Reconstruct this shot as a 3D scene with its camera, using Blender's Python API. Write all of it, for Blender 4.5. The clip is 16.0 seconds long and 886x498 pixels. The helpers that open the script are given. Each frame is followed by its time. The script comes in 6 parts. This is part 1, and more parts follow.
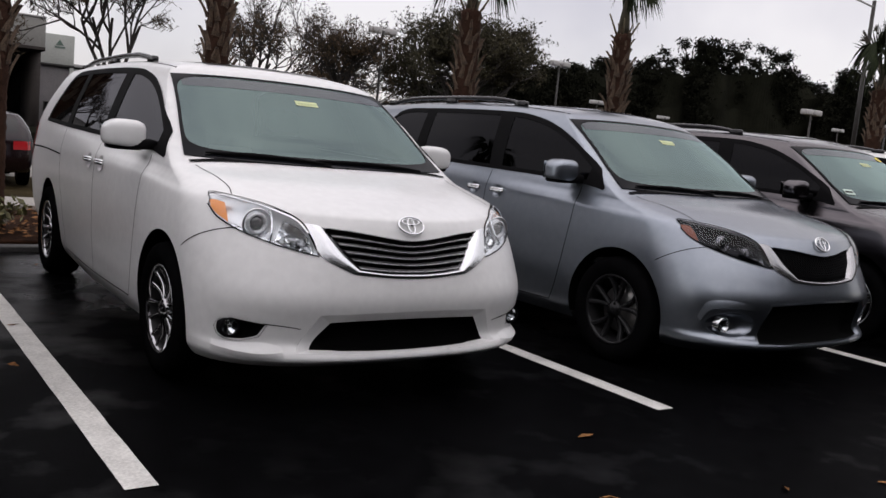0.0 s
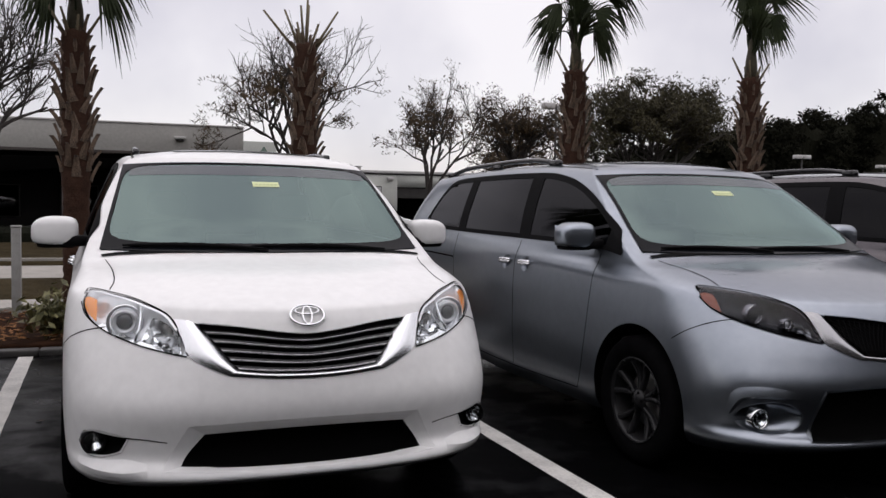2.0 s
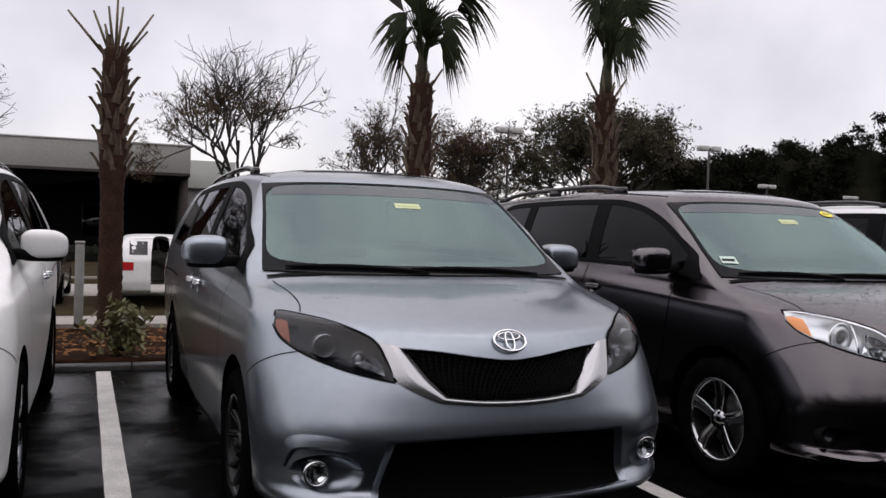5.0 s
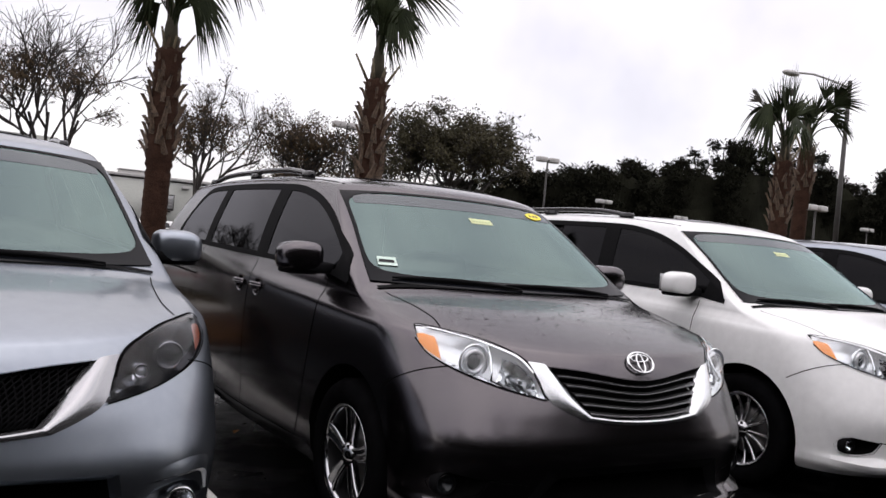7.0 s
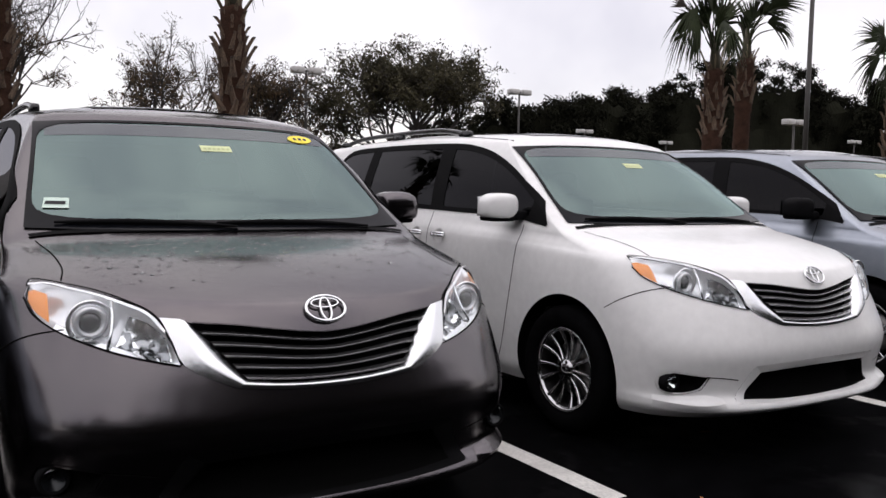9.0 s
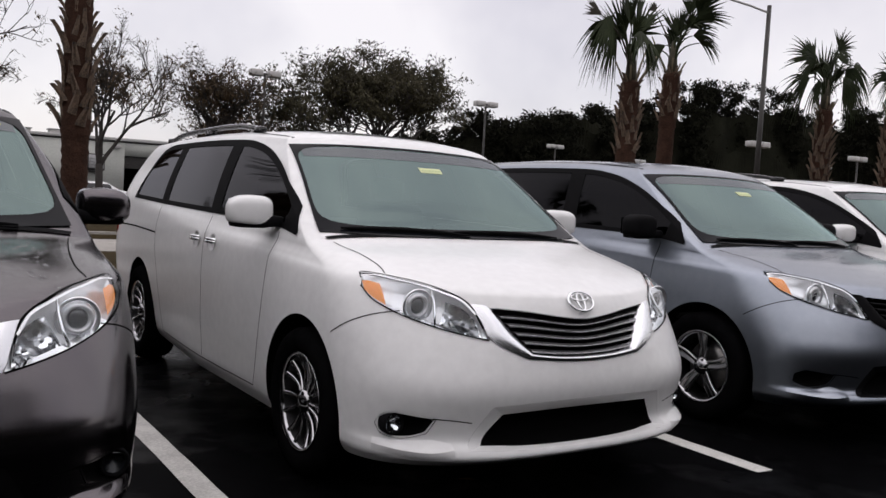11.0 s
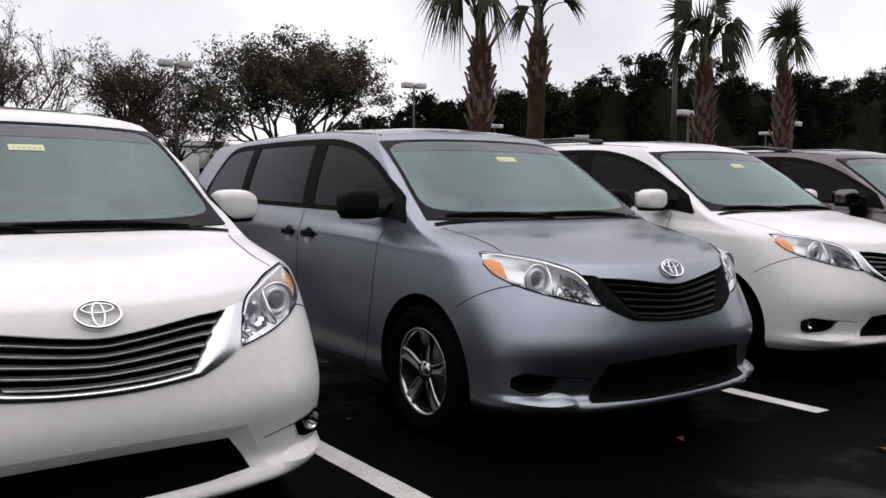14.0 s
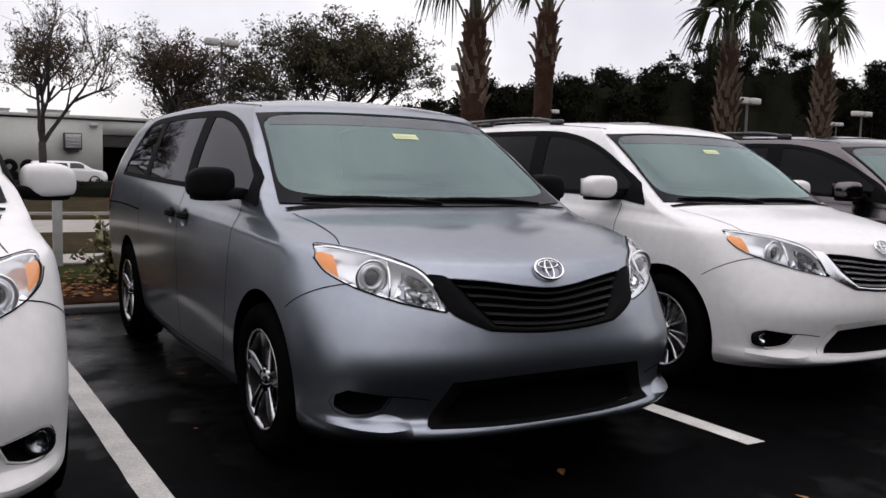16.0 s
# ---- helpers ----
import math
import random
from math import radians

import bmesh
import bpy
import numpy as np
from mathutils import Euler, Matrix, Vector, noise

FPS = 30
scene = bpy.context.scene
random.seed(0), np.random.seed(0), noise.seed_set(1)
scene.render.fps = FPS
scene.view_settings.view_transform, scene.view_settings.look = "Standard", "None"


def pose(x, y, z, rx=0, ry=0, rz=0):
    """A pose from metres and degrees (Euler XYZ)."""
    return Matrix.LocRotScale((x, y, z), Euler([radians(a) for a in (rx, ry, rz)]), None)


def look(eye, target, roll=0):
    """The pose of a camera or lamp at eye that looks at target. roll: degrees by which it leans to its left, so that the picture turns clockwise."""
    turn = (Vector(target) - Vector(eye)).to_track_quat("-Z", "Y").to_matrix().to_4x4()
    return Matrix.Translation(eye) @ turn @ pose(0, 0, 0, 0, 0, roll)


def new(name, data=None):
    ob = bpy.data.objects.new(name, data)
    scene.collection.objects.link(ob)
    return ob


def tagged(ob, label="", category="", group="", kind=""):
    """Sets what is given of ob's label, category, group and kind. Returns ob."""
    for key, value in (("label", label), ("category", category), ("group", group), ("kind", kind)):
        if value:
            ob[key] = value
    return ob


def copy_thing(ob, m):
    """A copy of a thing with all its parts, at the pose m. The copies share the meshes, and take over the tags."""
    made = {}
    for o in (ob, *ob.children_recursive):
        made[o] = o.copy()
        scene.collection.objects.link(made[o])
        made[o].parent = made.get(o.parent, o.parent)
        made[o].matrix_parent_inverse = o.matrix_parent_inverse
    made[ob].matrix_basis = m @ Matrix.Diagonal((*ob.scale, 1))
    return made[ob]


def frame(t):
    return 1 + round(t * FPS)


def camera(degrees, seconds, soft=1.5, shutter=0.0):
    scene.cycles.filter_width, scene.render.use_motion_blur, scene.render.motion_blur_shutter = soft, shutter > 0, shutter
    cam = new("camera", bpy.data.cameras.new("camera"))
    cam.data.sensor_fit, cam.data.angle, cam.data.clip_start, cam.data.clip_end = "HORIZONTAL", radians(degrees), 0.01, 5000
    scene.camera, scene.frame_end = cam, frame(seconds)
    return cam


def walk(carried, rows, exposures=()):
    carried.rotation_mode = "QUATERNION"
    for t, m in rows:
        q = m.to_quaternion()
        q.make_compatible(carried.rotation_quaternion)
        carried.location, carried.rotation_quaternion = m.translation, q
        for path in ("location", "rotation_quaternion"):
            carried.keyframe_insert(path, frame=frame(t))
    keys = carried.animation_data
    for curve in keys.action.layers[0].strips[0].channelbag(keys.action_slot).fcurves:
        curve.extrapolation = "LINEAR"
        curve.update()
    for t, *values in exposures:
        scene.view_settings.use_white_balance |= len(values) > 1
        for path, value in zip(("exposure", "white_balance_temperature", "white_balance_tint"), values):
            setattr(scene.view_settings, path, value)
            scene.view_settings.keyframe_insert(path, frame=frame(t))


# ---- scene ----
cam = camera(54.15, 16.0, soft=1.5)

# The walk past the row of vans: seconds, eye, target, roll.
PATH = [
    (0, (-2.249, -3.570, 1.355), (-1.1451, -1.9205, 1.1089), 5.42),
    (0.5, (-1.810, -3.632, 1.402), (-0.8114, -1.9072, 1.2330), 5.26),
    (1, (-1.455, -3.572, 1.386), (-0.5832, -1.7739, 1.3167), 5.09),
    (1.5, (-1.064, -3.555, 1.389), (-0.3426, -1.6897, 1.3401), 0.62),
    (2, (-0.689, -3.532, 1.383), (-0.0180, -1.6505, 1.2884), 0.84),
    (2.5, (-0.343, -3.457, 1.385), (0.4283, -1.6121, 1.3637), 1.99),
    (3, (0.031, -3.489, 1.369), (0.7920, -1.6397, 1.3566), 2.15),
    (3.2, (0.183, -3.554, 1.380), (0.9532, -1.7087, 1.3485), 3.18),
    (5.3, (1.581, -3.493, 1.355), (2.2687, -1.6154, 1.3243), 1.81),
    (5.5, (1.734, -3.442, 1.372), (2.4464, -1.5737, 1.3964), 2.66),
    (6, (2.164, -3.286, 1.353), (3.0767, -1.5063, 1.3180), 1.62),
    (6.5, (2.516, -3.204, 1.347), (3.5268, -1.4823, 1.2192), 2.01),
    (7, (2.883, -3.119, 1.369), (3.8795, -1.3851, 1.3526), 5.18),
    (7.5, (3.227, -3.104, 1.369), (4.0057, -1.2619, 1.3296), 2.50),
    (8, (3.587, -3.132, 1.348), (4.4353, -1.3228, 1.2720), -0.11),
    (8.5, (3.976, -3.073, 1.344), (4.8773, -1.2897, 1.2570), 0.02),
    (9, (4.398, -3.059, 1.355), (5.3994, -1.3341, 1.2065), 1.19),
    (9.2, (4.546, -3.066, 1.361), (5.5730, -1.3554, 1.2272), 0.37),
    (11.3, (5.979, -3.114, 1.357), (7.0367, -1.4204, 1.2369), 4.03),
    (11.5, (6.105, -3.113, 1.356), (7.1911, -1.4392, 1.2223), 3.97),
    (12, (6.466, -3.172, 1.357), (7.5231, -1.4803, 1.2146), 3.02),
    (12.5, (6.752, -3.206, 1.359), (7.8631, -1.5475, 1.2387), 1.05),
    (13, (7.064, -3.095, 1.381), (8.2118, -1.4577, 1.3342), 3.72),
    (13.5, (7.365, -3.049, 1.350), (8.5581, -1.4500, 1.2099), -0.23),
    (14, (7.728, -3.052, 1.351), (8.8355, -1.3941, 1.1988), 0.26),
    (14.5, (8.024, -2.971, 1.353), (9.0911, -1.2818, 1.2674), 2.10),
    (15, (8.317, -2.990, 1.346), (9.3614, -1.2855, 1.2716), -1.05),
    (15.5, (8.644, -3.043, 1.365), (9.6414, -1.3159, 1.2157), 1.44),
    (16, (8.950, -2.995, 1.340), (9.9320, -1.2629, 1.1517), 1.52),
]
# stops by which the picture brightens and darkens on the way
EXPOSURE = [(0, -0.2), (0.5, 0), (1, 0), (1.5, -0.1), (2, -0.12), (3, -0.05), (5.5, 0), (6, 0.05), (6.5, 0.15), (7, 0.25), (7.5, 0.15), (9, 0.12), (11.5, -0.13), (12.5, -0.1), (13, 0), (14, 0.05), (16, 0.05)]
walk(cam, [(t, look(eye, target, roll)) for t, eye, target, roll in PATH], EXPOSURE)

# ---- sky and light: flat overcast after rain ----
world = bpy.data.worlds.new("overcast")
scene.world = world
world.use_nodes = True
wn, wl = world.node_tree.nodes, world.node_tree.links
wn.clear()
sky = wn.new("ShaderNodeTexSky")
sky.sky_type, sky.sun_disc = "NISHITA", False
sky.sun_elevation, sky.sun_rotation = radians(60), radians(200)
bg_sky = wn.new("ShaderNodeBackground")
bg_sky.inputs["Strength"].default_value = 0.028
wl.new(sky.outputs[0], bg_sky.inputs["Color"])
cloud = wn.new("ShaderNodeTexNoise")
cloud.inputs["Scale"].default_value, cloud.inputs["Detail"].default_value = 2.6, 5.0
cloud.inputs["Roughness"].default_value = 0.5
ramp = wn.new("ShaderNodeValToRGB")
ramp.color_ramp.elements[0].position, ramp.color_ramp.elements[1].position = 0.36, 0.58
ramp.color_ramp.elements[0].color = (0.785, 0.728, 0.785, 1)
ramp.color_ramp.elements[1].color = (1.125, 1.05, 1.06, 1)
wl.new(cloud.outputs["Fac"], ramp.inputs["Fac"])
# brighter overhead than at the horizon, as an overcast sky is
up = wn.new("ShaderNodeSeparateXYZ")
lift, rise, glow = wn.new("ShaderNodeMath"), wn.new("ShaderNodeMath"), wn.new("ShaderNodeMixRGB")
lift.operation, lift.inputs[1].default_value = "POWER", 2.0
rise.operation, rise.inputs[1].default_value, rise.inputs[2].default_value = "MULTIPLY_ADD", 1.15, 0.97
glow.blend_type, glow.inputs["Fac"].default_value = "MULTIPLY", 1.0
wl.new(wn.new("ShaderNodeTexCoord").outputs["Generated"], up.inputs[0])
wl.new(up.outputs["Z"], lift.inputs[0])
wl.new(lift.outputs[0], rise.inputs[0])
wl.new(ramp.outputs["Color"], glow.inputs[1])
wl.new(rise.outputs[0], glow.inputs[2])
bg_cloud = wn.new("ShaderNodeBackground")
bg_cloud.inputs["Strength"].default_value = 0.83
wl.new(glow.outputs["Color"], bg_cloud.inputs["Color"])
both = wn.new("ShaderNodeAddShader")
wl.new(bg_sky.outputs[0], both.inputs[0])
wl.new(bg_cloud.outputs[0], both.inputs[1])
wl.new(both.outputs[0], wn.new("ShaderNodeOutputWorld").inputs["Surface"])

sun = new("sun", bpy.data.lights.new("sun", "SUN"))
sun.data.energy, sun.data.angle, sun.data.color = 0.3, radians(160), (1.0, 0.97, 0.94)
sun.matrix_world = look((0, -1, 14), (0, 1, 0))

# ---- materials ----
def material(name, color, rough=0.6, metal=0.0, vary=0.0, vary_scale=3.0, bump=0.0, bump_scale=60.0, coat=0.0, second=None, spec=0.5, coat_rough=0.04):
    """A principled material with two scales of variation and a fine bump."""
    m = bpy.data.materials.new(name)
    m.use_nodes = True
    nodes, links = m.node_tree.nodes, m.node_tree.links
    b = nodes["Principled BSDF"]
    b.inputs["Base Color"].default_value = (*color, 1)
    b.inputs["Roughness"].default_value, b.inputs["Metallic"].default_value = rough, metal
    b.inputs["Specular IOR Level"].default_value = spec
    if coat:
        b.inputs["Coat Weight"].default_value, b.inputs["Coat Roughness"].default_value = coat, coat_rough
    place = nodes.new("ShaderNodeTexCoord").outputs["Object"]
    if vary:
        big, fine, mix = nodes.new("ShaderNodeTexNoise"), nodes.new("ShaderNodeTexNoise"), nodes.new("ShaderNodeMath")
        big.inputs["Scale"].default_value, big.inputs["Detail"].default_value = vary_scale, 4.0
        fine.inputs["Scale"].default_value, fine.inputs["Detail"].default_value = vary_scale * 14, 3.0
        mix.operation = "ADD"
        links.new(place, big.inputs["Vector"])
        links.new(place, fine.inputs["Vector"])
        links.new(big.outputs["Fac"], mix.inputs[0])
        links.new(fine.outputs["Fac"], mix.inputs[1])
        r = nodes.new("ShaderNodeValToRGB")
        r.color_ramp.elements[0].position, r.color_ramp.elements[1].position = 0.36, 0.64
        half = nodes.new("ShaderNodeMath")
        half.operation, half.inputs[1].default_value = "MULTIPLY", 0.5
        links.new(mix.outputs[0], half.inputs[0])
        links.new(half.outputs[0], r.inputs["Fac"])
        dark = tuple(c * (1 - vary) for c in color)
        light = second or tuple(min(1, c * (1 + vary)) for c in color)
        r.color_ramp.elements[0].color, r.color_ramp.elements[1].color = (*dark, 1), (*light, 1)
        links.new(r.outputs["Color"], b.inputs["Base Color"])
    if bump:
        n, u = nodes.new("ShaderNodeTexNoise"), nodes.new("ShaderNodeBump")
        n.inputs["Scale"].default_value, n.inputs["Detail"].default_value = bump_scale, 6.0
        u.inputs["Strength"].default_value, u.inputs["Distance"].default_value = bump, 0.02
        links.new(place, n.inputs["Vector"])
        links.new(n.outputs["Fac"], u.inputs["Height"])
        links.new(u.outputs["Normal"], b.inputs["Normal"])
    return m


def paint(name, color, metal, rough, drops=0.25, clear=1.0):
    """Clear-coated car paint with metallic flake and rain beads standing on it."""
    m = material(name, color, rough, metal, vary=0.05, vary_scale=1.4, coat=clear, spec=0.12, coat_rough=0.13)
    nodes, links = m.node_tree.nodes, m.node_tree.links
    b = nodes["Principled BSDF"]
    b.inputs["Specular Tint"].default_value = (0.3, 0.3, 0.3, 1)
    place = nodes.new("ShaderNodeTexCoord").outputs["Object"]
    v, r, u = nodes.new("ShaderNodeTexVoronoi"), nodes.new("ShaderNodeValToRGB"), nodes.new("ShaderNodeBump")
    v.inputs["Scale"].default_value = 95.0
    r.color_ramp.elements[0].color, r.color_ramp.elements[1].color = (1, 1, 1, 1), (0, 0, 0, 1)
    r.color_ramp.elements[1].position = 0.32
    u.inputs["Strength"].default_value, u.inputs["Distance"].default_value = drops, 0.004
    links.new(place, v.inputs["Vector"])
    links.new(v.outputs["Distance"], r.inputs["Fac"])
    links.new(r.outputs["Color"], u.inputs["Height"])
    links.new(u.outputs["Normal"], b.inputs["Coat Normal"])
    return m


def glass(name, tint, head_on=0.07, gloss=(1, 1, 1), rough=0.02):
    """A thin pane: tinted see-through with a mirror-like skin that strengthens at a slant."""
    m = bpy.data.materials.new(name)
    m.use_nodes = True
    nodes, links = m.node_tree.nodes, m.node_tree.links
    nodes.clear()
    t, g, f, power, scale, mix = (nodes.new("ShaderNode" + k) for k in ("BsdfTransparent", "BsdfGlossy", "LayerWeight", "Math", "Math", "MixShader"))
    t.inputs["Color"].default_value, g.inputs["Color"].default_value = (*tint, 1), (*gloss, 1)
    g.inputs["Roughness"].default_value, f.inputs["Blend"].default_value = rough, 0.5
    power.operation, power.inputs[1].default_value = "POWER", 5.0
    scale.operation, scale.inputs[1].default_value, scale.inputs[2].default_value = "MULTIPLY_ADD", 1 - head_on, head_on
    links.new(f.outputs["Facing"], power.inputs[0])
    links.new(power.outputs[0], scale.inputs[0])
    links.new(scale.outputs[0], mix.inputs[0])
    links.new(t.outputs[0], mix.inputs[1])
    links.new(g.outputs[0], mix.inputs[2])
    links.new(mix.outputs[0], nodes.new("ShaderNodeOutputMaterial").inputs["Surface"])
    return m


def facets(name):
    """Lamp bowl of small mirror facets, dark and bright glints painted as colour."""
    m = material(name, (0.5, 0.5, 0.5), 0.2, 1.0)
    nodes, links = m.node_tree.nodes, m.node_tree.links
    v, r = nodes.new("ShaderNodeTexVoronoi"), nodes.new("ShaderNodeValToRGB")
    v.inputs["Scale"].default_value = 55.0
    r.color_ramp.interpolation = "CONSTANT"
    r.color_ramp.elements[0].color, r.color_ramp.elements[1].color = (0.05, 0.052, 0.055, 1), (0.30, 0.31, 0.32, 1)
    r.color_ramp.elements[1].position = 0.38
    r.color_ramp.elements.new(0.62).color = (0.9, 0.91, 0.92, 1)
    links.new(nodes.new("ShaderNodeTexCoord").outputs["Object"], v.inputs["Vector"])
    links.new(v.outputs["Color"], r.inputs["Fac"])
    links.new(r.outputs["Color"], nodes["Principled BSDF"].inputs["Base Color"])
    return m


WHITE = paint("pearl_white_paint", (0.745, 0.748, 0.742), 0.0, 0.35, 0.1, 0.6)
SILVER = paint("silver_paint", (0.280, 0.309, 0.350), 1.0, 0.35, 0.2)
SILVER_BLUE = paint("silver_blue_paint", (0.264, 0.292, 0.336), 1.0, 0.38, 0.2)
GREY = paint("dark_grey_paint", (0.084, 0.075, 0.081), 1.0, 0.22, 0.12)
BLACK_PAINT = paint("black_paint", (0.02, 0.02, 0.022), 0.3, 0.3, 0.3)
CHROME = material("chrome", (0.78, 0.79, 0.80), 0.09, 1.0)
SURROUND = material("satin_chrome", (0.74, 0.75, 0.77), 0.26, 1.0)
SATIN = material("satin_silver_slat", (0.40, 0.40, 0.41), 0.22, 0.9)
DARK_SLAT = material("dark_satin_slat", (0.17, 0.17, 0.175), 0.22, 0.9)
BLACK_SLAT = material("black_satin_slat", (0.010, 0.010, 0.011), 0.4, spec=0.16)
BLACK_TRIM = material("black_plastic_trim", (0.006, 0.006, 0.0065), 0.65, spec=0.03, vary=0.2, vary_scale=20, bump=0.05, bump_scale=300)
GLOSS_BLACK = material("gloss_black_plastic", (0.008, 0.008, 0.009), 0.15)
FRIT = material("dark_glass_edge_enamel", (0.004, 0.0045, 0.006), 0.16, spec=0.06)
# near-black trim that also paints in the shade of openings and gaps
RECESS = material("black_trim_and_recess_shade", (0.003, 0.003, 0.003), 0.9, spec=0.03)
RUBBER = material("tyre_rubber", (0.004, 0.004, 0.0043), 0.9, spec=0.0, vary=0.3, vary_scale=14, bump=0.15, bump_scale=180)
ALLOY = material("silver_alloy", (0.42, 0.42, 0.43), 0.14, 1.0, vary=0.08, vary_scale=8)
BLACK_ALLOY = material("black_alloy", (0.012, 0.012, 0.013), 0.25, 0.0, coat=0.12, spec=0.15)
# the shade behind the spokes is put into the barrel's colour
DARK_BARREL = material("rim_barrel_painted_shade", (0.02, 0.02, 0.021), 0.5, 0.5)
DISC = material("brake_disc_steel", (0.30, 0.29, 0.28), 0.4, 0.9, vary=0.2, vary_scale=30)
WINDSHIELD = glass("windshield_glass", (0.14, 0.19, 0.18), 0.168, (0.66, 0.86, 0.83))
SHADE = glass("windshield_shade_band", (0.30, 0.29, 0.31), 0.15, (0.66, 0.70, 0.72))
PRIVACY = glass("privacy_glass", (0.015, 0.015, 0.017), 0.022, (0.50, 0.50, 0.53))
LENS = glass("clear_lamp_lens", (0.94, 0.96, 0.97), 0.045)
SMOKED = glass("smoked_lamp_lens", (0.66, 0.67, 0.70), 0.022, rough=0.10)
REFLECTOR = material("lamp_reflector", (0.84, 0.85, 0.87), 0.22, 0.45, vary=0.15, vary_scale=14)
SILVERED = material("silvered_lamp_bowl", (0.86, 0.87, 0.89), 0.42, 1.0)
REFLECTOR_DARK = material("dark_lamp_bezel", (0.012, 0.013, 0.015), 0.25, 0.2)
AMBER = material("amber_reflector", (0.86, 0.27, 0.02), 0.3, coat=0.5)
DULL_AMBER = material("dull_amber_reflector", (0.42, 0.12, 0.06), 0.3, coat=0.5)
FACETS = facets("facets_with_painted_glints")
BULB = material("projector_glass", (0.012, 0.014, 0.018), 0.04, coat=1.0)
RED_LENS = material("red_tail_lens", (0.42, 0.015, 0.02), 0.15, coat=1.0)
CABIN = material("dark_cabin_cloth", (0.02, 0.02, 0.021), 0.9, vary=0.3, vary_scale=30)
DASH = material("dark_dashboard_vinyl", (0.022, 0.023, 0.023), 0.9, spec=0.05, vary=0.15, vary_scale=20)
STICKER = material("yellow_green_sticker", (0.62, 0.68, 0.38), 0.6)
STICKER_INK = material("sticker_ink", (0.42, 0.48, 0.24), 0.6)
WATER = material("rain_water", (1, 1, 1), 0.02)
WATER.node_tree.nodes["Principled BSDF"].inputs["Transmission Weight"].default_value = 1.0
WATER.node_tree.nodes["Principled BSDF"].inputs["IOR"].default_value = 1.33
YELLOW = material("yellow_sticker", (0.85, 0.72, 0.05), 0.6)
PALE_STICKER = material("pale_green_sticker", (0.55, 0.68, 0.60), 0.6)


# ---- shaping helpers ----
def part(name, bm, mat, parent=None, label="", smooth=True):
    """Links a bmesh as one mesh object under a thing or a part."""
    mesh = bpy.data.meshes.new(name)
    bm.to_mesh(mesh)
    bm.free()
    for one in mat if isinstance(mat, (list, tuple)) else [mat]:
        mesh.materials.append(one)
    mesh.polygons.foreach_set("use_smooth", [smooth] * len(mesh.polygons))
    ob = new(name, mesh)
    ob.parent = parent
    if label:
        tagged(ob, label)
    return ob


def thing(name, label, category, group="", kind="", at=None):
    ob = new(name)
    ob.empty_display_size = 0.2
    if at is not None:
        ob.matrix_world = at
    return tagged(ob, label, category, group, kind)


def from_grid(rows, bm=None, closed_u=False, mat=0):
    """A quad sheet through rows of points."""
    bm = bm or bmesh.new()
    vs = [[bm.verts.new(p) for p in row] for row in rows]
    n = len(rows[0])
    for a, b in zip(vs, vs[1:]):
        for i in range(n if closed_u else n - 1):
            f = bm.faces.new((a[i], a[(i + 1) % n], b[(i + 1) % n], b[i]))
            f.material_index = mat
    return bm


def box(lo, hi, bevel=0.0, bm=None, segs=2):
    """An axis-aligned block with rounded edges."""
    bm = bm or bmesh.new()
    x0, y0, z0 = lo
    x1, y1, z1 = hi
    v = [bm.verts.new(p) for p in ((x0, y0, z0), (x1, y0, z0), (x1, y1, z0), (x0, y1, z0), (x0, y0, z1), (x1, y0, z1), (x1, y1, z1), (x0, y1, z1))]
    fs = [bm.faces.new([v[i] for i in q]) for q in ((3, 2, 1, 0), (4, 5, 6, 7), (0, 1, 5, 4), (1, 2, 6, 5), (2, 3, 7, 6), (3, 0, 4, 7))]
    if bevel:
        es = {e for f in fs for e in f.edges}
        bmesh.ops.bevel(bm, geom=list(es), offset=bevel, segments=segs, affect="EDGES", profile=0.5)
    return bm


def tube(points, radius, sides=8, bm=None, cap=True, taper=1.0):
    """A round bar along points; radius may be a list."""
    bm = bm or bmesh.new()
    pts = [Vector(p) for p in points]
    rings = []
    side = None
    for i, p in enumerate(pts):
        t = (pts[min(i + 1, len(pts) - 1)] - pts[max(i - 1, 0)]).normalized()
        if side is None or abs(side.dot(t)) > 0.95:
            side = t.orthogonal().normalized()
        side = (side - t * side.dot(t)).normalized()
        up = t.cross(side)
        r = radius[i] if isinstance(radius, (list, tuple)) else radius * (1 + (taper - 1) * i / max(1, len(pts) - 1))
        rings.append([bm.verts.new(p + r * (math.cos(2 * math.pi * k / sides) * side + math.sin(2 * math.pi * k / sides) * up)) for k in range(sides)])
    for a, b in zip(rings, rings[1:]):
        for k in range(sides):
            bm.faces.new((a[k], a[(k + 1) % sides], b[(k + 1) % sides], b[k]))
    if cap:
        bm.faces.new(rings[0][::-1])
        bm.faces.new(rings[-1])
    return bm


def lathe(profile, axis="x", segs=40, bm=None, centre=(0, 0, 0)):
    """Turns a profile of (along, radius) round an axis."""
    bm = bm or bmesh.new()
    rows = []
    for k in range(segs):
        c, s = math.cos(2 * math.pi * k / segs), math.sin(2 * math.pi * k / segs)
        row = []
        for a, r in profile:
            p = {"x": (a, r * c, r * s), "y": (r * c, a, r * s), "z": (r * c, r * s, a)}[axis]
            row.append(Vector(p) + Vector(centre))
        rows.append(row)
    rows.append(rows[0])
    from_grid(rows, bm)
    bmesh.ops.remove_doubles(bm, verts=bm.verts, dist=1e-5)
    return bm


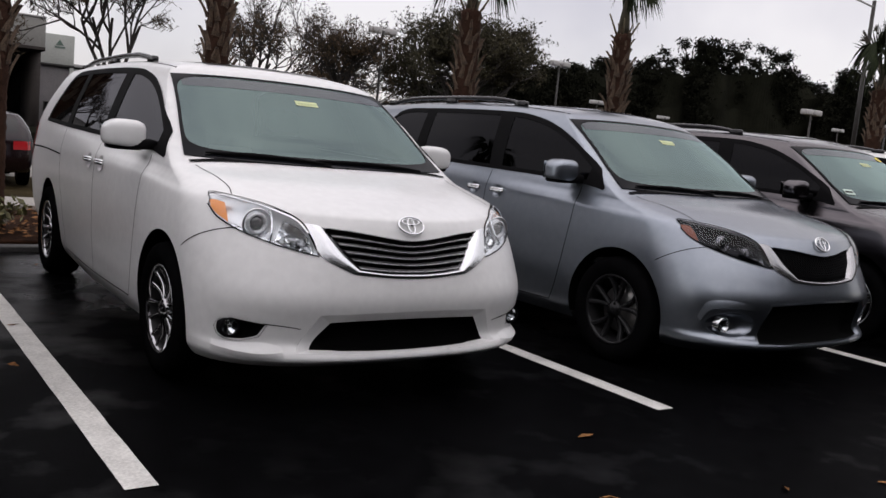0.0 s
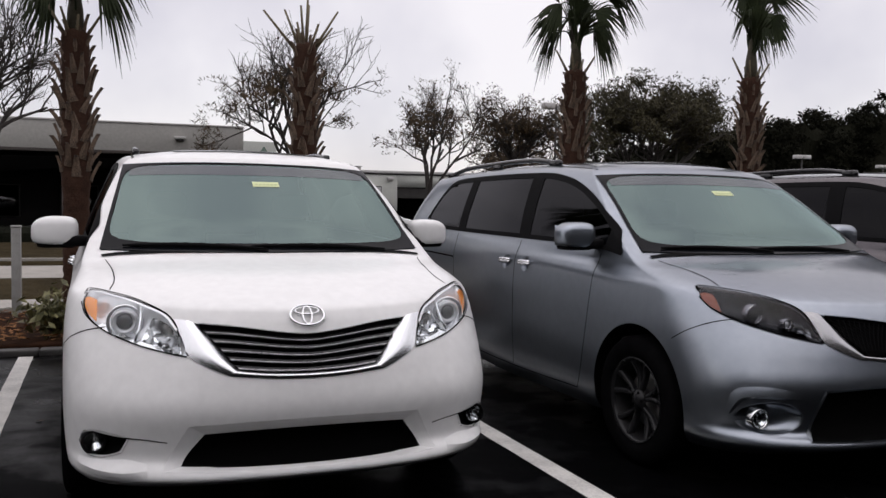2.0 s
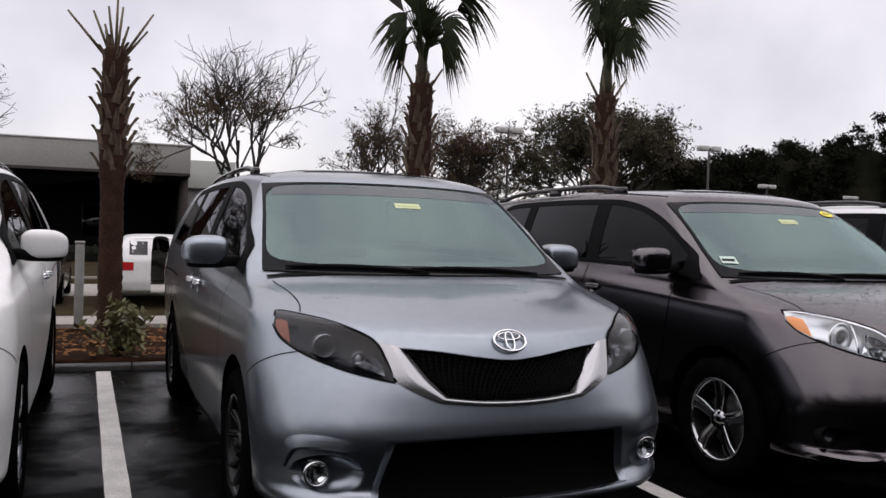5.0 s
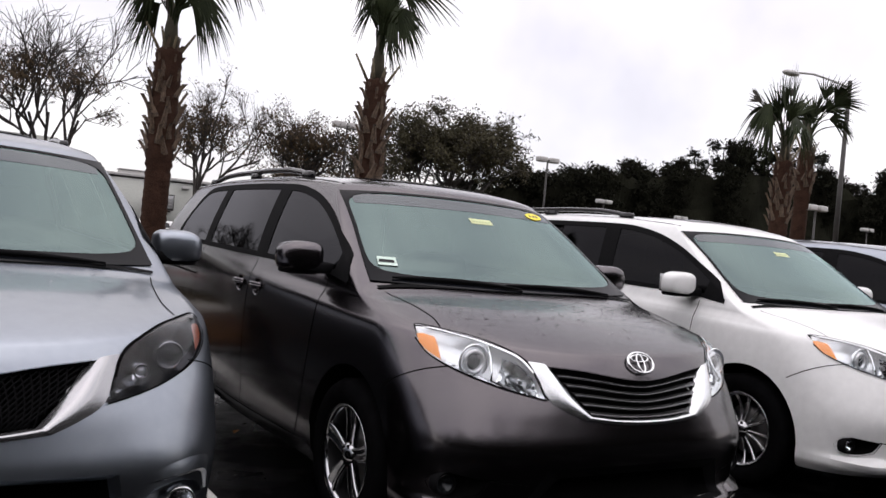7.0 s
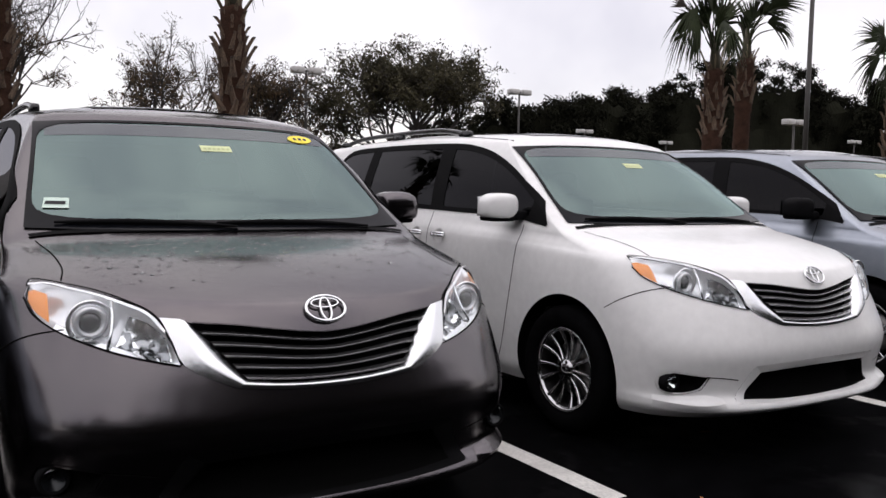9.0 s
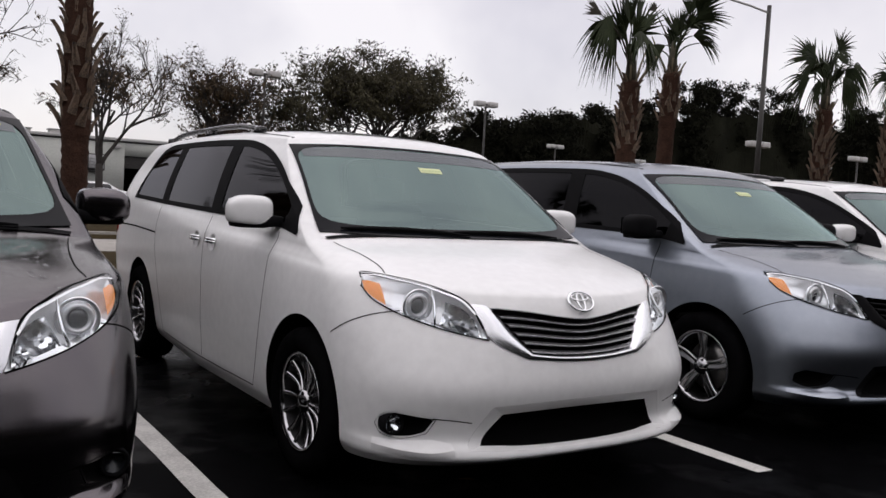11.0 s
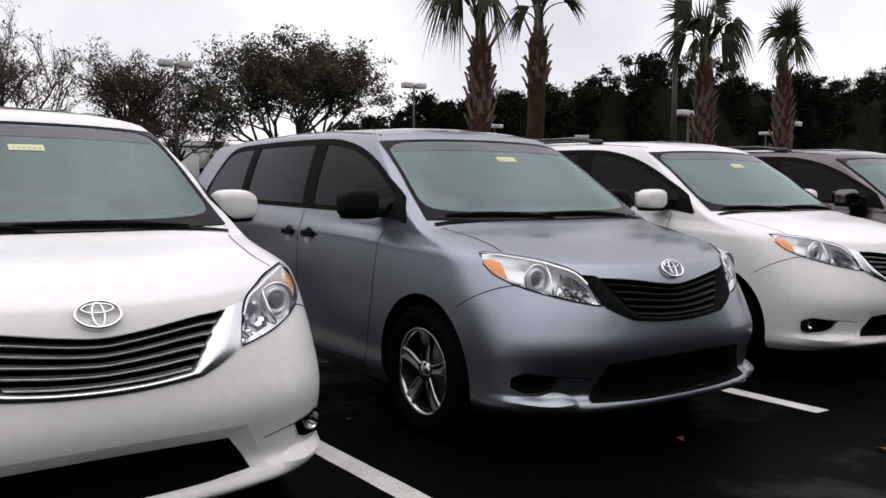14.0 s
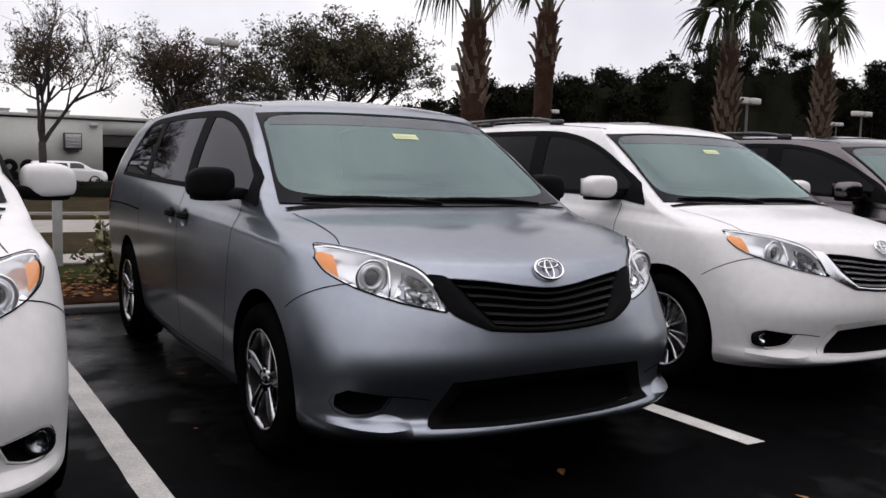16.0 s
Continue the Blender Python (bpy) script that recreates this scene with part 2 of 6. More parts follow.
def blob(centre, radii, e1=0.5, e2=0.5, n=16, m=10, bm=None):
    """A super-ellipsoid: a rounded housing."""
    bm = bm or bmesh.new()
    pw = lambda v, e: math.copysign(abs(v) ** e, v)
    rows = []
    for j in range(m + 1):
        a = -math.pi / 2 + math.pi * j / m
        ca, sa = pw(math.cos(a), e1), pw(math.sin(a), e1)
        rows.append([(centre[0] + radii[0] * ca * pw(math.cos(2 * math.pi * i / n), e2), centre[1] + radii[1] * ca * pw(math.sin(2 * math.pi * i / n), e2), centre[2] + radii[2] * sa) for i in range(n)])
    from_grid(rows, bm, closed_u=True)
    bmesh.ops.remove_doubles(bm, verts=bm.verts, dist=1e-5)
    bmesh.ops.recalc_face_normals(bm, faces=bm.faces)
    return bm


def spline(pts, n):
    """n points along a smooth curve through pts, evenly by length."""
    p = np.array(pts, float)
    if len(p) > 2:
        q = np.vstack([2 * p[0] - p[1], p, 2 * p[-1] - p[-2]])
        out = []
        for i in range(1, len(q) - 2):
            for s in np.linspace(0, 1, 12, endpoint=False):
                a, b, c, d = q[i - 1], q[i], q[i + 1], q[i + 2]
                out.append(0.5 * (2 * b + (c - a) * s + (2 * a - 5 * b + 4 * c - d) * s**2 + (3 * b - a - 3 * c + d) * s**3))
        p = np.array(out + [q[-2]])
    d = np.r_[0, np.cumsum(np.linalg.norm(np.diff(p, axis=0), axis=1))]
    return np.stack([np.interp(np.linspace(0, d[-1], n), d, p[:, k]) for k in range(p.shape[1])], 1)

# ---- minivan ----
from mathutils.bvhtree import BVHTree

CONTOURS = []


def contour(fy, d, w, ry, z, n=2.0, rd=0.35):
    """One level line of half a van body: nose y, corner depth, half widths (front, middle, rear), tail y, heights along it, squareness."""
    CONTOURS.append((fy, d, w, ry, z, rd, n))


contour(0.085, 0.62, (0.920, 0.915, 0.89), 4.95, (0.232, 0.22, 0.21, 0.20, 0.25, 0.33), 2.8)
contour(0.000, 0.66, (0.950, 0.945, 0.91), 5.02, (0.270, 0.27, 0.27, 0.26, 0.30, 0.38), 2.8)
contour(0.003, 0.66, (0.960, 0.955, 0.92), 5.04, (0.308, 0.31, 0.31, 0.30, 0.34, 0.41), 2.8)
contour(0.046, 0.63, (0.966, 0.960, 0.93), 5.05, (0.345, 0.35, 0.36, 0.35, 0.38, 0.44), 2.8)
contour(0.034, 0.65, (0.972, 0.968, 0.935), 5.06, (0.42, 0.42, 0.43, 0.42, 0.43, 0.48), 2.8)
contour(0.000, 0.67, (0.975, 0.982, 0.95), 5.08, (0.55, 0.56, 0.56, 0.55, 0.56, 0.58), 2.75)
contour(0.018, 0.66, (0.975, 0.990, 0.96), 5.08, (0.67, 0.70, 0.72, 0.72, 0.72, 0.70), 2.45)
contour(0.050, 0.66, (0.972, 0.995, 0.965), 5.07, (0.80, 0.84, 0.86, 0.86, 0.86, 0.84), 2.15)
contour(0.098, 0.67, (0.958, 0.990, 0.96), 5.06, (0.915, 0.97, 1.00, 1.00, 1.00, 0.98))
contour(0.175, 0.67, (0.935, 0.982, 0.95), 5.05, (0.968, 1.02, 1.055, 1.06, 1.07, 1.05))
contour(0.500, 0.52, (0.915, 0.962, 0.94), 5.02, (1.055, 1.07, 1.10, 1.13, 1.15, 1.13))
contour(0.950, 0.15, (0.905, 0.940, 0.925), 4.98, (1.140, 1.115, 1.155, 1.187, 1.215, 1.22))
contour(1.180, 0.17, (0.860, 0.900, 0.890), 4.93, (1.290, 1.265, 1.300, 1.32, 1.33, 1.33))
contour(1.420, 0.15, (0.800, 0.845, 0.840), 4.86, (1.440, 1.430, 1.455, 1.46, 1.46, 1.45))
contour(1.690, 0.14, (0.715, 0.755, 0.755), 4.74, (1.615, 1.600, 1.640, 1.648, 1.635, 1.61))
contour(1.790, 0.16, (0.640, 0.665, 0.670), 4.72, (1.668, 1.662, 1.695, 1.70, 1.685, 1.66))
contour(2.000, 0.16, (0.400, 0.420, 0.420), 4.60, (1.712, 1.710, 1.725, 1.735, 1.72, 1.69))
contour(2.250, 0.10, (0.001, 0.001, 0.001), 4.40, (1.728, 1.728, 1.738, 1.745, 1.73, 1.70), 2.0, 0.1)

NOSE, FLANK, TAIL, SUB = 56, 84, 14, 6


def body_grid():
    """Rows of points from the sill up to the roof, each from the middle of the nose round to the middle of the tail."""
    lines = []
    for fy, d, (wf, wm, wr), ry, z, rd, n in CONTOURS:
        row = []
        for a in np.linspace(0, 1, NOSE):
            a = a ** (1 + 0.5 * (n - 2) * (1 - a))
            x, y = wf * math.sin(a * math.pi / 2) ** (2 / n), fy + d * (1 - max(0.0, math.cos(a * math.pi / 2)) ** (2 / n))
            row.append((x, y, z[0] + (z[1] - z[0]) * (x / wf) ** 3))
        for s in np.linspace(0, 1, FLANK + 1)[1:]:
            y = fy + d + s * (ry - rd - fy - d)
            k = s / 0.45 if s < 0.45 else (s - 0.45) / 0.55
            k = k * k * (3 - 2 * k)
            x = wf + (wm - wf) * k if s < 0.45 else wm + (wr - wm) * k
            row.append((x, y, float(np.interp(s, (0, 0.1, 0.22, 0.5, 0.8, 1), (z[1], (z[1] + z[2]) / 2, z[2], z[3], z[4], z[5])))))
        for a in np.linspace(0, 1, TAIL + 1)[1:]:
            c, s = math.cos(a * math.pi / 2), math.sin(a * math.pi / 2)
            row.append((wr * c**0.7, ry - rd + rd * s**0.7, z[5]))
        lines.append(row)
    L = np.array(lines)
    # soften the kinks of the heights along the flank
    for _ in range(6):
        L[:, NOSE + 1 : NOSE + FLANK - 1, 2] = (L[:, NOSE : NOSE + FLANK - 2, 2] + L[:, NOSE + 1 : NOSE + FLANK - 1, 2] + L[:, NOSE + 2 : NOSE + FLANK, 2]) / 3
    q = np.concatenate([[2 * L[0] - L[1]], L, [2 * L[-1] - L[-2]]])
    rows = []
    for i in range(1, len(q) - 2):
        for s in np.linspace(0, 1, SUB, endpoint=False):
            a, b, c, e = q[i - 1], q[i], q[i + 1], q[i + 2]
            rows.append(0.5 * (2 * b + (c - a) * s + (2 * a - 5 * b + 4 * c - e) * s**2 + (3 * b - a - 3 * c + e) * s**3))
    rows.append(L[-1])
    return np.array(rows)


def body_mesh(grid):
    bm = bmesh.new()
    from_grid([[tuple(p) for p in r] for r in grid], bm)
    from_grid([[(-p[0], p[1], p[2]) for p in r] for r in grid], bm)
    bmesh.ops.remove_doubles(bm, verts=bm.verts, dist=0.0025)
    bmesh.ops.recalc_face_normals(bm, faces=bm.faces)
    return bm


GRID = body_grid()
_b = body_mesh(GRID)
SHELL = BVHTree.FromBMesh(_b)
_b.free()


def on_front(x, z):
    hit, n, _, _ = SHELL.ray_cast(Vector((x, -1.0, z)), Vector((0, 1, 0)))
    return (hit, n if n.y < 0 else -n) if hit else (Vector((x, 1.0, z)), Vector((0, -1, 0)))


def on_left(y, z):
    hit, n, _, _ = SHELL.ray_cast(Vector((-2.0, y, z)), Vector((1, 0, 0)))
    return (hit, n if n.x < 0 else -n) if hit else (Vector((-0.9, y, z)), Vector((-1, 0, 0)))


def on_right(y, z):
    p, n = on_left(y, z)
    return Vector((-p.x, p.y, p.z)), Vector((-n.x, n.y, n.z))


def on_top(x, y):
    hit, n, _, _ = SHELL.ray_cast(Vector((x, y, 3.0)), Vector((0, 0, -1)))
    return (hit, n if n.z > 0 else -n) if hit else (Vector((x, y, 1.0)), Vector((0, 0, 1)))


def inside(poly, x, y):
    odd, j = False, len(poly) - 1
    for i, (xi, yi) in enumerate(poly):
        xj, yj = poly[j]
        if (yi > y) != (yj > y) and x < (xj - xi) * (y - yi) / (yj - yi) + xi:
            odd = not odd
        j = i
    return odd


def nearest(poly, x, y):
    best = None
    for i in range(len(poly)):
        a, b = np.array(poly[i - 1]), np.array(poly[i])
        ab = b - a
        s = min(1, max(0, float(np.dot((x, y) - a, ab) / max(1e-12, ab @ ab))))
        p = a + s * ab
        d = (p[0] - x) ** 2 + (p[1] - y) ** 2
        if best is None or d < best[0]:
            best = (d, p)
    return best[1]


def cut(bm, poly, flat, proj, where):
    """Takes a hole out of a shell along a closed outline and lays the rim exactly on it."""
    poly = [tuple(p) for p in poly]
    xs, ys = [p[0] for p in poly], [p[1] for p in poly]
    lo, hi = (min(xs), min(ys)), (max(xs), max(ys))
    gone = []
    for f in bm.faces:
        c = f.calc_center_median()
        if not where(c):
            continue
        x, y = flat(c)
        if lo[0] <= x <= hi[0] and lo[1] <= y <= hi[1] and inside(poly, x, y):
            gone.append(f)
    goneset = set(gone)
    rim = [v for v in {v for f in gone for v in f.verts} if any(g not in goneset for g in v.link_faces)]
    bmesh.ops.delete(bm, geom=gone, context="FACES_ONLY")
    for v in rim:
        if v.is_valid:
            x, y = flat(v.co)
            p = nearest(poly, x, y)
            v.co = proj(p[0], p[1])[0]
    loose = [v for v in bm.verts if not v.link_faces]
    bmesh.ops.delete(bm, geom=loose, context="VERTS")


def sheet(a, b, nu, nv, proj, off, bm=None, depth=None):
    """A sheet between two curves, laid on the body and lifted off it; depth(u, v) sinks it."""
    A, B = spline(a, nu), spline(b, nu)
    rows = []
    for j in range(nv):
        v = j / (nv - 1)
        row = []
        for i in range(nu):
            q = A[i] * (1 - v) + B[i] * v
            p, n = proj(q[0], q[1])
            row.append(p + n * (off - (depth(i / (nu - 1), v) if depth else 0)))
        rows.append(row)
    bm = from_grid(rows, bm)
    return bm


def outward(bm, towards):
    """Turns all faces of an open sheet towards a direction."""
    t = Vector(towards)
    bmesh.ops.recalc_face_normals(bm, faces=bm.faces)
    bm.normal_update()
    s = sum((f.normal * f.calc_area() for f in bm.faces), Vector())
    if s.dot(t) < 0:
        bmesh.ops.reverse_faces(bm, faces=bm.faces)
    return bm


def ribbon(pts, proj, width, off, bm=None):
    """A narrow strip along a curve on the body."""
    bm = bm or bmesh.new()
    c = spline(pts, max(8, 6 * len(pts)))
    ps = [proj(*q) for q in c]
    rows = [[], []]
    for i, (p, n) in enumerate(ps):
        t = (ps[min(i + 1, len(ps) - 1)][0] - ps[max(i - 1, 0)][0]).normalized()
        s = n.cross(t).normalized() * width / 2
        rows[0].append(p + s + n * off)
        rows[1].append(p - s + n * off)
    return from_grid(rows, bm)


def mirror_x(pts):
    return [(-x, z) for x, z in pts]


# outlines, in metres: (x, z) from the front, (y, z) from the side
LAMP_TOP = [(-0.878, 0.985), (-0.858, 1.006), (-0.763, 0.995), (-0.674, 0.976), (-0.576, 0.937), (-0.533, 0.898), (-0.512, 0.84)]
LAMP_LOW = [(-0.890, 0.955), (-0.868, 0.902), (-0.797, 0.852), (-0.675, 0.806), (-0.560, 0.778), (-0.488, 0.764)]
SHIELD_LOW = [(-0.825, 1.150), (-0.45, 1.143), (0, 1.140), (0.45, 1.143), (0.825, 1.150)]
SHIELD_TOP = [(-0.705, 1.602), (-0.4, 1.618), (0, 1.624), (0.4, 1.618), (0.705, 1.602)]
GLASS_LOW = [(1.19, 1.130), (1.38, 1.155), (1.60, 1.172), (2.34, 1.186), (3.465, 1.202), (4.34, 1.222)]
GLASS_TOP = [(1.19, 1.137), (1.30, 1.258), (1.609, 1.434), (1.908, 1.552), (2.15, 1.608), (2.40, 1.634), (3.00, 1.640), (3.53, 1.634), (3.92, 1.618), (4.10, 1.545), (4.34, 1.240)]
GRILLE_TOP = [(-0.440, 0.893), (-0.30, 0.882), (-0.12, 0.858), (0, 0.848), (0.12, 0.858), (0.30, 0.882), (0.440, 0.893)]
GRILLE_LOW = [(-0.285, 0.712), (-0.15, 0.700), (0, 0.696), (0.15, 0.700), (0.285, 0.712)]
WHEEL_Y, WHEEL_Z, ARCH = (0.940, 3.985), 0.353, 0.418
HANDLE_Y, HANDLE_Z, HANDLE_R = (2.24, 2.53), 1.012, (0.066, 0.050)


def at_y(curve, y):
    c = spline(curve, 200)
    return float(np.interp(y, c[:, 0], c[:, 1]))


def window_strip(y0, y1, low, top, n):
    """Lower and upper curve of the glazed band between two stations, each (y low, y top)."""
    ys_l, ys_t = np.linspace(y0[0], y1[0], n), np.linspace(y0[1], y1[1], n)
    return [(y, at_y(GLASS_LOW, y) + low) for y in ys_l], [(y, at_y(GLASS_TOP, y) - top) for y in ys_t]


def wheel(style, metal):
    """A wheel about the x axis, its face towards -x."""
    w = thing("wheel", "", "")
    tyre = [(0.10, 0.232), (0.115, 0.255), (0.12, 0.30), (0.108, 0.338), (0.085, 0.350), (0.03, 0.353), (-0.03, 0.353), (-0.085, 0.350), (-0.108, 0.338), (-0.122, 0.30), (-0.116, 0.262), (-0.104, 0.236), (-0.085, 0.230)]
    t = part("tyre", lathe(tyre, "x", 56), RUBBER, w)
    rim = lathe([(-0.09, 0.222), (-0.106, 0.236), (-0.110, 0.232), (-0.100, 0.218), (-0.085, 0.212)], "x", 56)
    part("rim", rim, metal, w)
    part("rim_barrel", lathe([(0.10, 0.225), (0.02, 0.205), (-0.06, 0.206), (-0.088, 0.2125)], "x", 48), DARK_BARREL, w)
    part("brake_disc", lathe([(-0.005, 0.02), (-0.015, 0.03), (-0.015, 0.155), (0.005, 0.158), (0.005, 0.02)], "x", 40), DISC, w)
    # a near-black disc painted as the shade behind the spokes
    part("hub_backing", lathe([(0.05, 0.001), (0.05, 0.205), (0.03, 0.206)], "x", 30), RECESS, w)
    n, twin = {"many": (7, True), "five": (5, False), "sport": (5, True)}[style]
    for k in range(n):
        bm = bmesh.new()
        base = 2 * math.pi * k / n + math.pi / 2
        legs = ((-1, 1) if twin else (0,))
        for leg in legs:
            rows = []
            for j in range(9):
                s = j / 8
                r = 0.035 + s * 0.183
                if style == "five":
                    half, ang = 0.026 + 0.018 * s**1.4, base + 0.08 * math.sin(s * math.pi)
                elif style == "many":
                    half, ang = 0.0075 + 0.0075 * s**2, base + leg * (0.16 + 0.05 * s) + 0.10 * s * (1 - s)
                else:
                    half, ang = 0.012 + 0.008 * s, base + leg * (0.08 + 0.20 * s)
                dish = -0.080 - 0.012 * s + 0.022 * math.sin(s * math.pi) * (style != "five")
                c, sn = math.cos(ang), math.sin(ang)
                mid, side = Vector((0, r * c, r * sn)), Vector((0, -sn, c))
                prof = [(-half, 0.025), (-half, 0.004), (-half * 0.55, -0.006), (half * 0.55, -0.006), (half, 0.004), (half, 0.025)]
                if style == "five":
                    prof = [(-half, 0.03), (-half, 0.0), (-half * 0.85, -0.008), (-half * 0.55, -0.007), (-half * 0.20, 0.001), (half * 0.20, 0.001), (half * 0.55, -0.007), (half * 0.85, -0.008), (half, 0.0), (half, 0.03)]
                rows.append([mid + side * a + Vector((dish + b, 0, 0)) for a, b in prof])
            from_grid(rows, bm)
        bmesh.ops.recalc_face_normals(bm, faces=bm.faces)
        part("spoke", bm, metal, w)
    cap = lathe([(-0.07, 0.058), (-0.088, 0.055), (-0.094, 0.035), (-0.102, 0.030), (-0.104, 0.001)], "x", 24)
    part("hub_cap", cap, metal, w)
    for k in range(5):
        a = 2 * math.pi * (k + 0.5) / 5
        part("wheel_nut", lathe([(-0.080, 0.010), (-0.096, 0.009), (-0.098, 0.001)], "x", 8, centre=(0, 0.043 * math.cos(a), 0.043 * math.sin(a))), RECESS, w)
    return w


def adopt(child, parent, m):
    child.parent = parent
    child.matrix_basis = m


def van(label, coat, trim):
    """A minivan, nose towards -y, its nose at the origin. trim: 'chrome', 'sport' or 'plain'."""
    sport, plain = trim["kind"] == "sport", trim["kind"] == "plain"
    top = thing("minivan", label, "minivan", "row of parked minivans")

    # painted shell with its openings
    bm = body_mesh(GRID)
    for sign, proj in ((-1, on_left), (1, on_right)):
        loop = [tuple(p) for p in spline(GLASS_LOW, 40)] + [tuple(p) for p in spline(GLASS_TOP, 60)][::-1]
        cut(bm, loop, lambda c: (c.y, c.z), proj, lambda c: c.x * sign > 0.5 and c.z > 1.0)
        for y in WHEEL_Y:
            ring = [(y + ARCH * math.cos(a), WHEEL_Z + ARCH * math.sin(a)) for a in np.linspace(-math.pi, math.pi, 60)]
            cut(bm, ring, lambda c: (c.y, c.z), proj, lambda c: c.x * sign > 0.6)
        for y in HANDLE_Y:
            ring = [(y + HANDLE_R[0] * math.cos(a), HANDLE_Z + HANDLE_R[1] * math.sin(a)) for a in np.linspace(0, 2 * math.pi, 30, endpoint=False)]
            cut(bm, ring, lambda c: (c.y, c.z), proj, lambda c: c.x * sign > 0.6)
        flip = (lambda p: p) if sign < 0 else mirror_x
        lamp = [tuple(p) for p in spline(flip(LAMP_TOP), 30)] + [tuple(p) for p in spline(flip(LAMP_LOW), 30)][::-1]
        cut(bm, lamp, lambda c: (c.x, c.z), on_front, lambda c: c.y < 0.9 and c.x * sign > 0.3)
        if sport:
            fog = [(0.735 + 0.125 * math.cos(a), 0.412 + 0.078 * math.sin(a)) for a in np.linspace(0, 2 * math.pi, 32, endpoint=False)]
        else:
            fog = [(0.885, 0.432), (0.85, 0.458), (0.715, 0.440), (0.742, 0.382), (0.79, 0.362), (0.84, 0.356), (0.885, 0.382)]
        fog = [(sign * x, z) for x, z in fog]
        cut(bm, fog, lambda c: (c.x, c.z), on_front, lambda c: c.y < 0.9 and c.x * sign > 0.3)
    shield = [tuple(p) for p in spline(SHIELD_LOW, 40)] + [tuple(p) for p in spline(SHIELD_TOP, 40)][::-1]
    cut(bm, shield, lambda c: (c.x, c.z), on_front, lambda c: 0.8 < c.y < 2.0 and c.z > 1.1)
    outer_l = [(-0.530, 0.905), (-0.505, 0.84), (-0.478, 0.768), (-0.40, 0.722), (-0.325, 0.690)]
    grille = [(-0.530, 0.905)] + [tuple(p) for p in spline(GRILLE_TOP, 30)] + [(0.530, 0.905)] + mirror_x(outer_l)[1:] + [(0, 0.670)] + outer_l[:0:-1]
    cut(bm, grille, lambda c: (c.x, c.z), on_front, lambda c: c.y < 0.7)
    if sport:
        out_top, out_low = [(-0.53, 0.555), (-0.25, 0.566), (0, 0.569), (0.25, 0.566), (0.53, 0.555)], [(-0.585, 0.305), (-0.25, 0.296), (0, 0.294), (0.25, 0.296), (0.585, 0.305)]
        in_top, in_low = [(-0.50, 0.536), (-0.25, 0.545), (0, 0.548), (0.25, 0.545), (0.50, 0.536)], [(-0.555, 0.322), (-0.25, 0.313), (0, 0.311), (0.25, 0.313), (0.555, 0.322)]
    else:
        out_top, out_low = [(-0.485, 0.494), (-0.25, 0.502), (0, 0.504), (0.25, 0.502), (0.485, 0.494)], [(-0.585, 0.312), (-0.25, 0.303), (0, 0.301), (0.25, 0.303), (0.585, 0.312)]
        in_top, in_low = [(-0.425, 0.447), (-0.25, 0.454), (0, 0.457), (0.25, 0.454), (0.425, 0.447)], [(-0.515, 0.334), (-0.25, 0.326), (0, 0.324), (0.25, 0.326), (0.515, 0.334)]
    intake = [tuple(p) for p in spline(out_top, 30)] + [tuple(p) for p in spline(out_low, 30)][::-1]
    cut(bm, intake, lambda c: (c.x, c.z), on_front, lambda c: c.y < 0.6)
    bmesh.ops.recalc_face_normals(bm, faces=bm.faces)
    body = part("body", bm, coat, top)

    # cabin lining, floor and wheel wells
    inner = GRID[SUB * 10 :].copy()
    inner[:, :, 0] -= 0.030 * np.sign(inner[:, :, 0]) * np.minimum(1, np.abs(inner[:, :, 0]) / 0.3)
    inner[:, :, 2] -= 0.025
    inner[:, :, 1] += 0.02 * np.clip((2.0 - inner[:, :, 1]), -1, 1)
    lining = body_mesh(inner)
    for sign in (-1, 1):
        loop = [tuple(p) for p in spline(GLASS_LOW, 40)] + [tuple(p) for p in spline(GLASS_TOP, 60)][::-1]
        cut(lining, loop, lambda c: (c.y, c.z), lambda y, z, s=sign: (Vector((s * (abs(on_left(y, z)[0].x) - 0.03), y, z)), None), lambda c: c.x * sign > 0.5)
    cut(lining, shield, lambda c: (c.x, c.z), lambda x, z: (on_front(x, z)[0] + Vector((0, 0.02, -0.012)), None), lambda c: 0.8 < c.y < 2.0 and c.z > 1.1)
    part("cabin_lining", lining, CABIN, top)
    part("underbody", box((-0.70, 0.45, 0.24), (0.70, 4.75, 0.33), 0.03), RECESS, top)
    part("cabin_floor", box((-0.86, 1.15, 0.62), (0.86, 4.8, 0.66), 0.0), CABIN, top)
    dash = from_grid([[(x, y + 0.05 * (x / 0.8) ** 2, z) for x in np.linspace(-0.80, 0.80, 17)] for y, z in ((1.02, 1.08), (1.12, 1.112), (1.35, 1.118), (1.55, 1.105), (1.64, 1.06), (1.66, 0.75))])
    part("dashboard", outward(dash, (0, 0, 1)), DASH, top)
    for sx in (-0.42, 0.42):
        seat = box((sx - 0.26, 2.05, 0.72), (sx + 0.26, 2.60, 0.88), 0.05)
        box((sx - 0.25, 2.52, 0.80), (sx + 0.25, 2.68, 1.28), 0.06, seat)
        s = part("seat", seat, CABIN, top)
        part("headrest", blob((sx, 2.66, 1.38), (0.13, 0.05, 0.09)), CABIN, s)
    rim = lathe([(-0.012, 0.175), (0, 0.187), (0.012, 0.175), (0, 0.163), (-0.012, 0.175)], "y", 28)
    bmesh.ops.rotate(rim, verts=rim.verts, matrix=Euler((radians(-25), 0, 0)).to_matrix())
    bmesh.ops.translate(rim, verts=rim.verts, vec=(0.42, 1.82, 1.02))
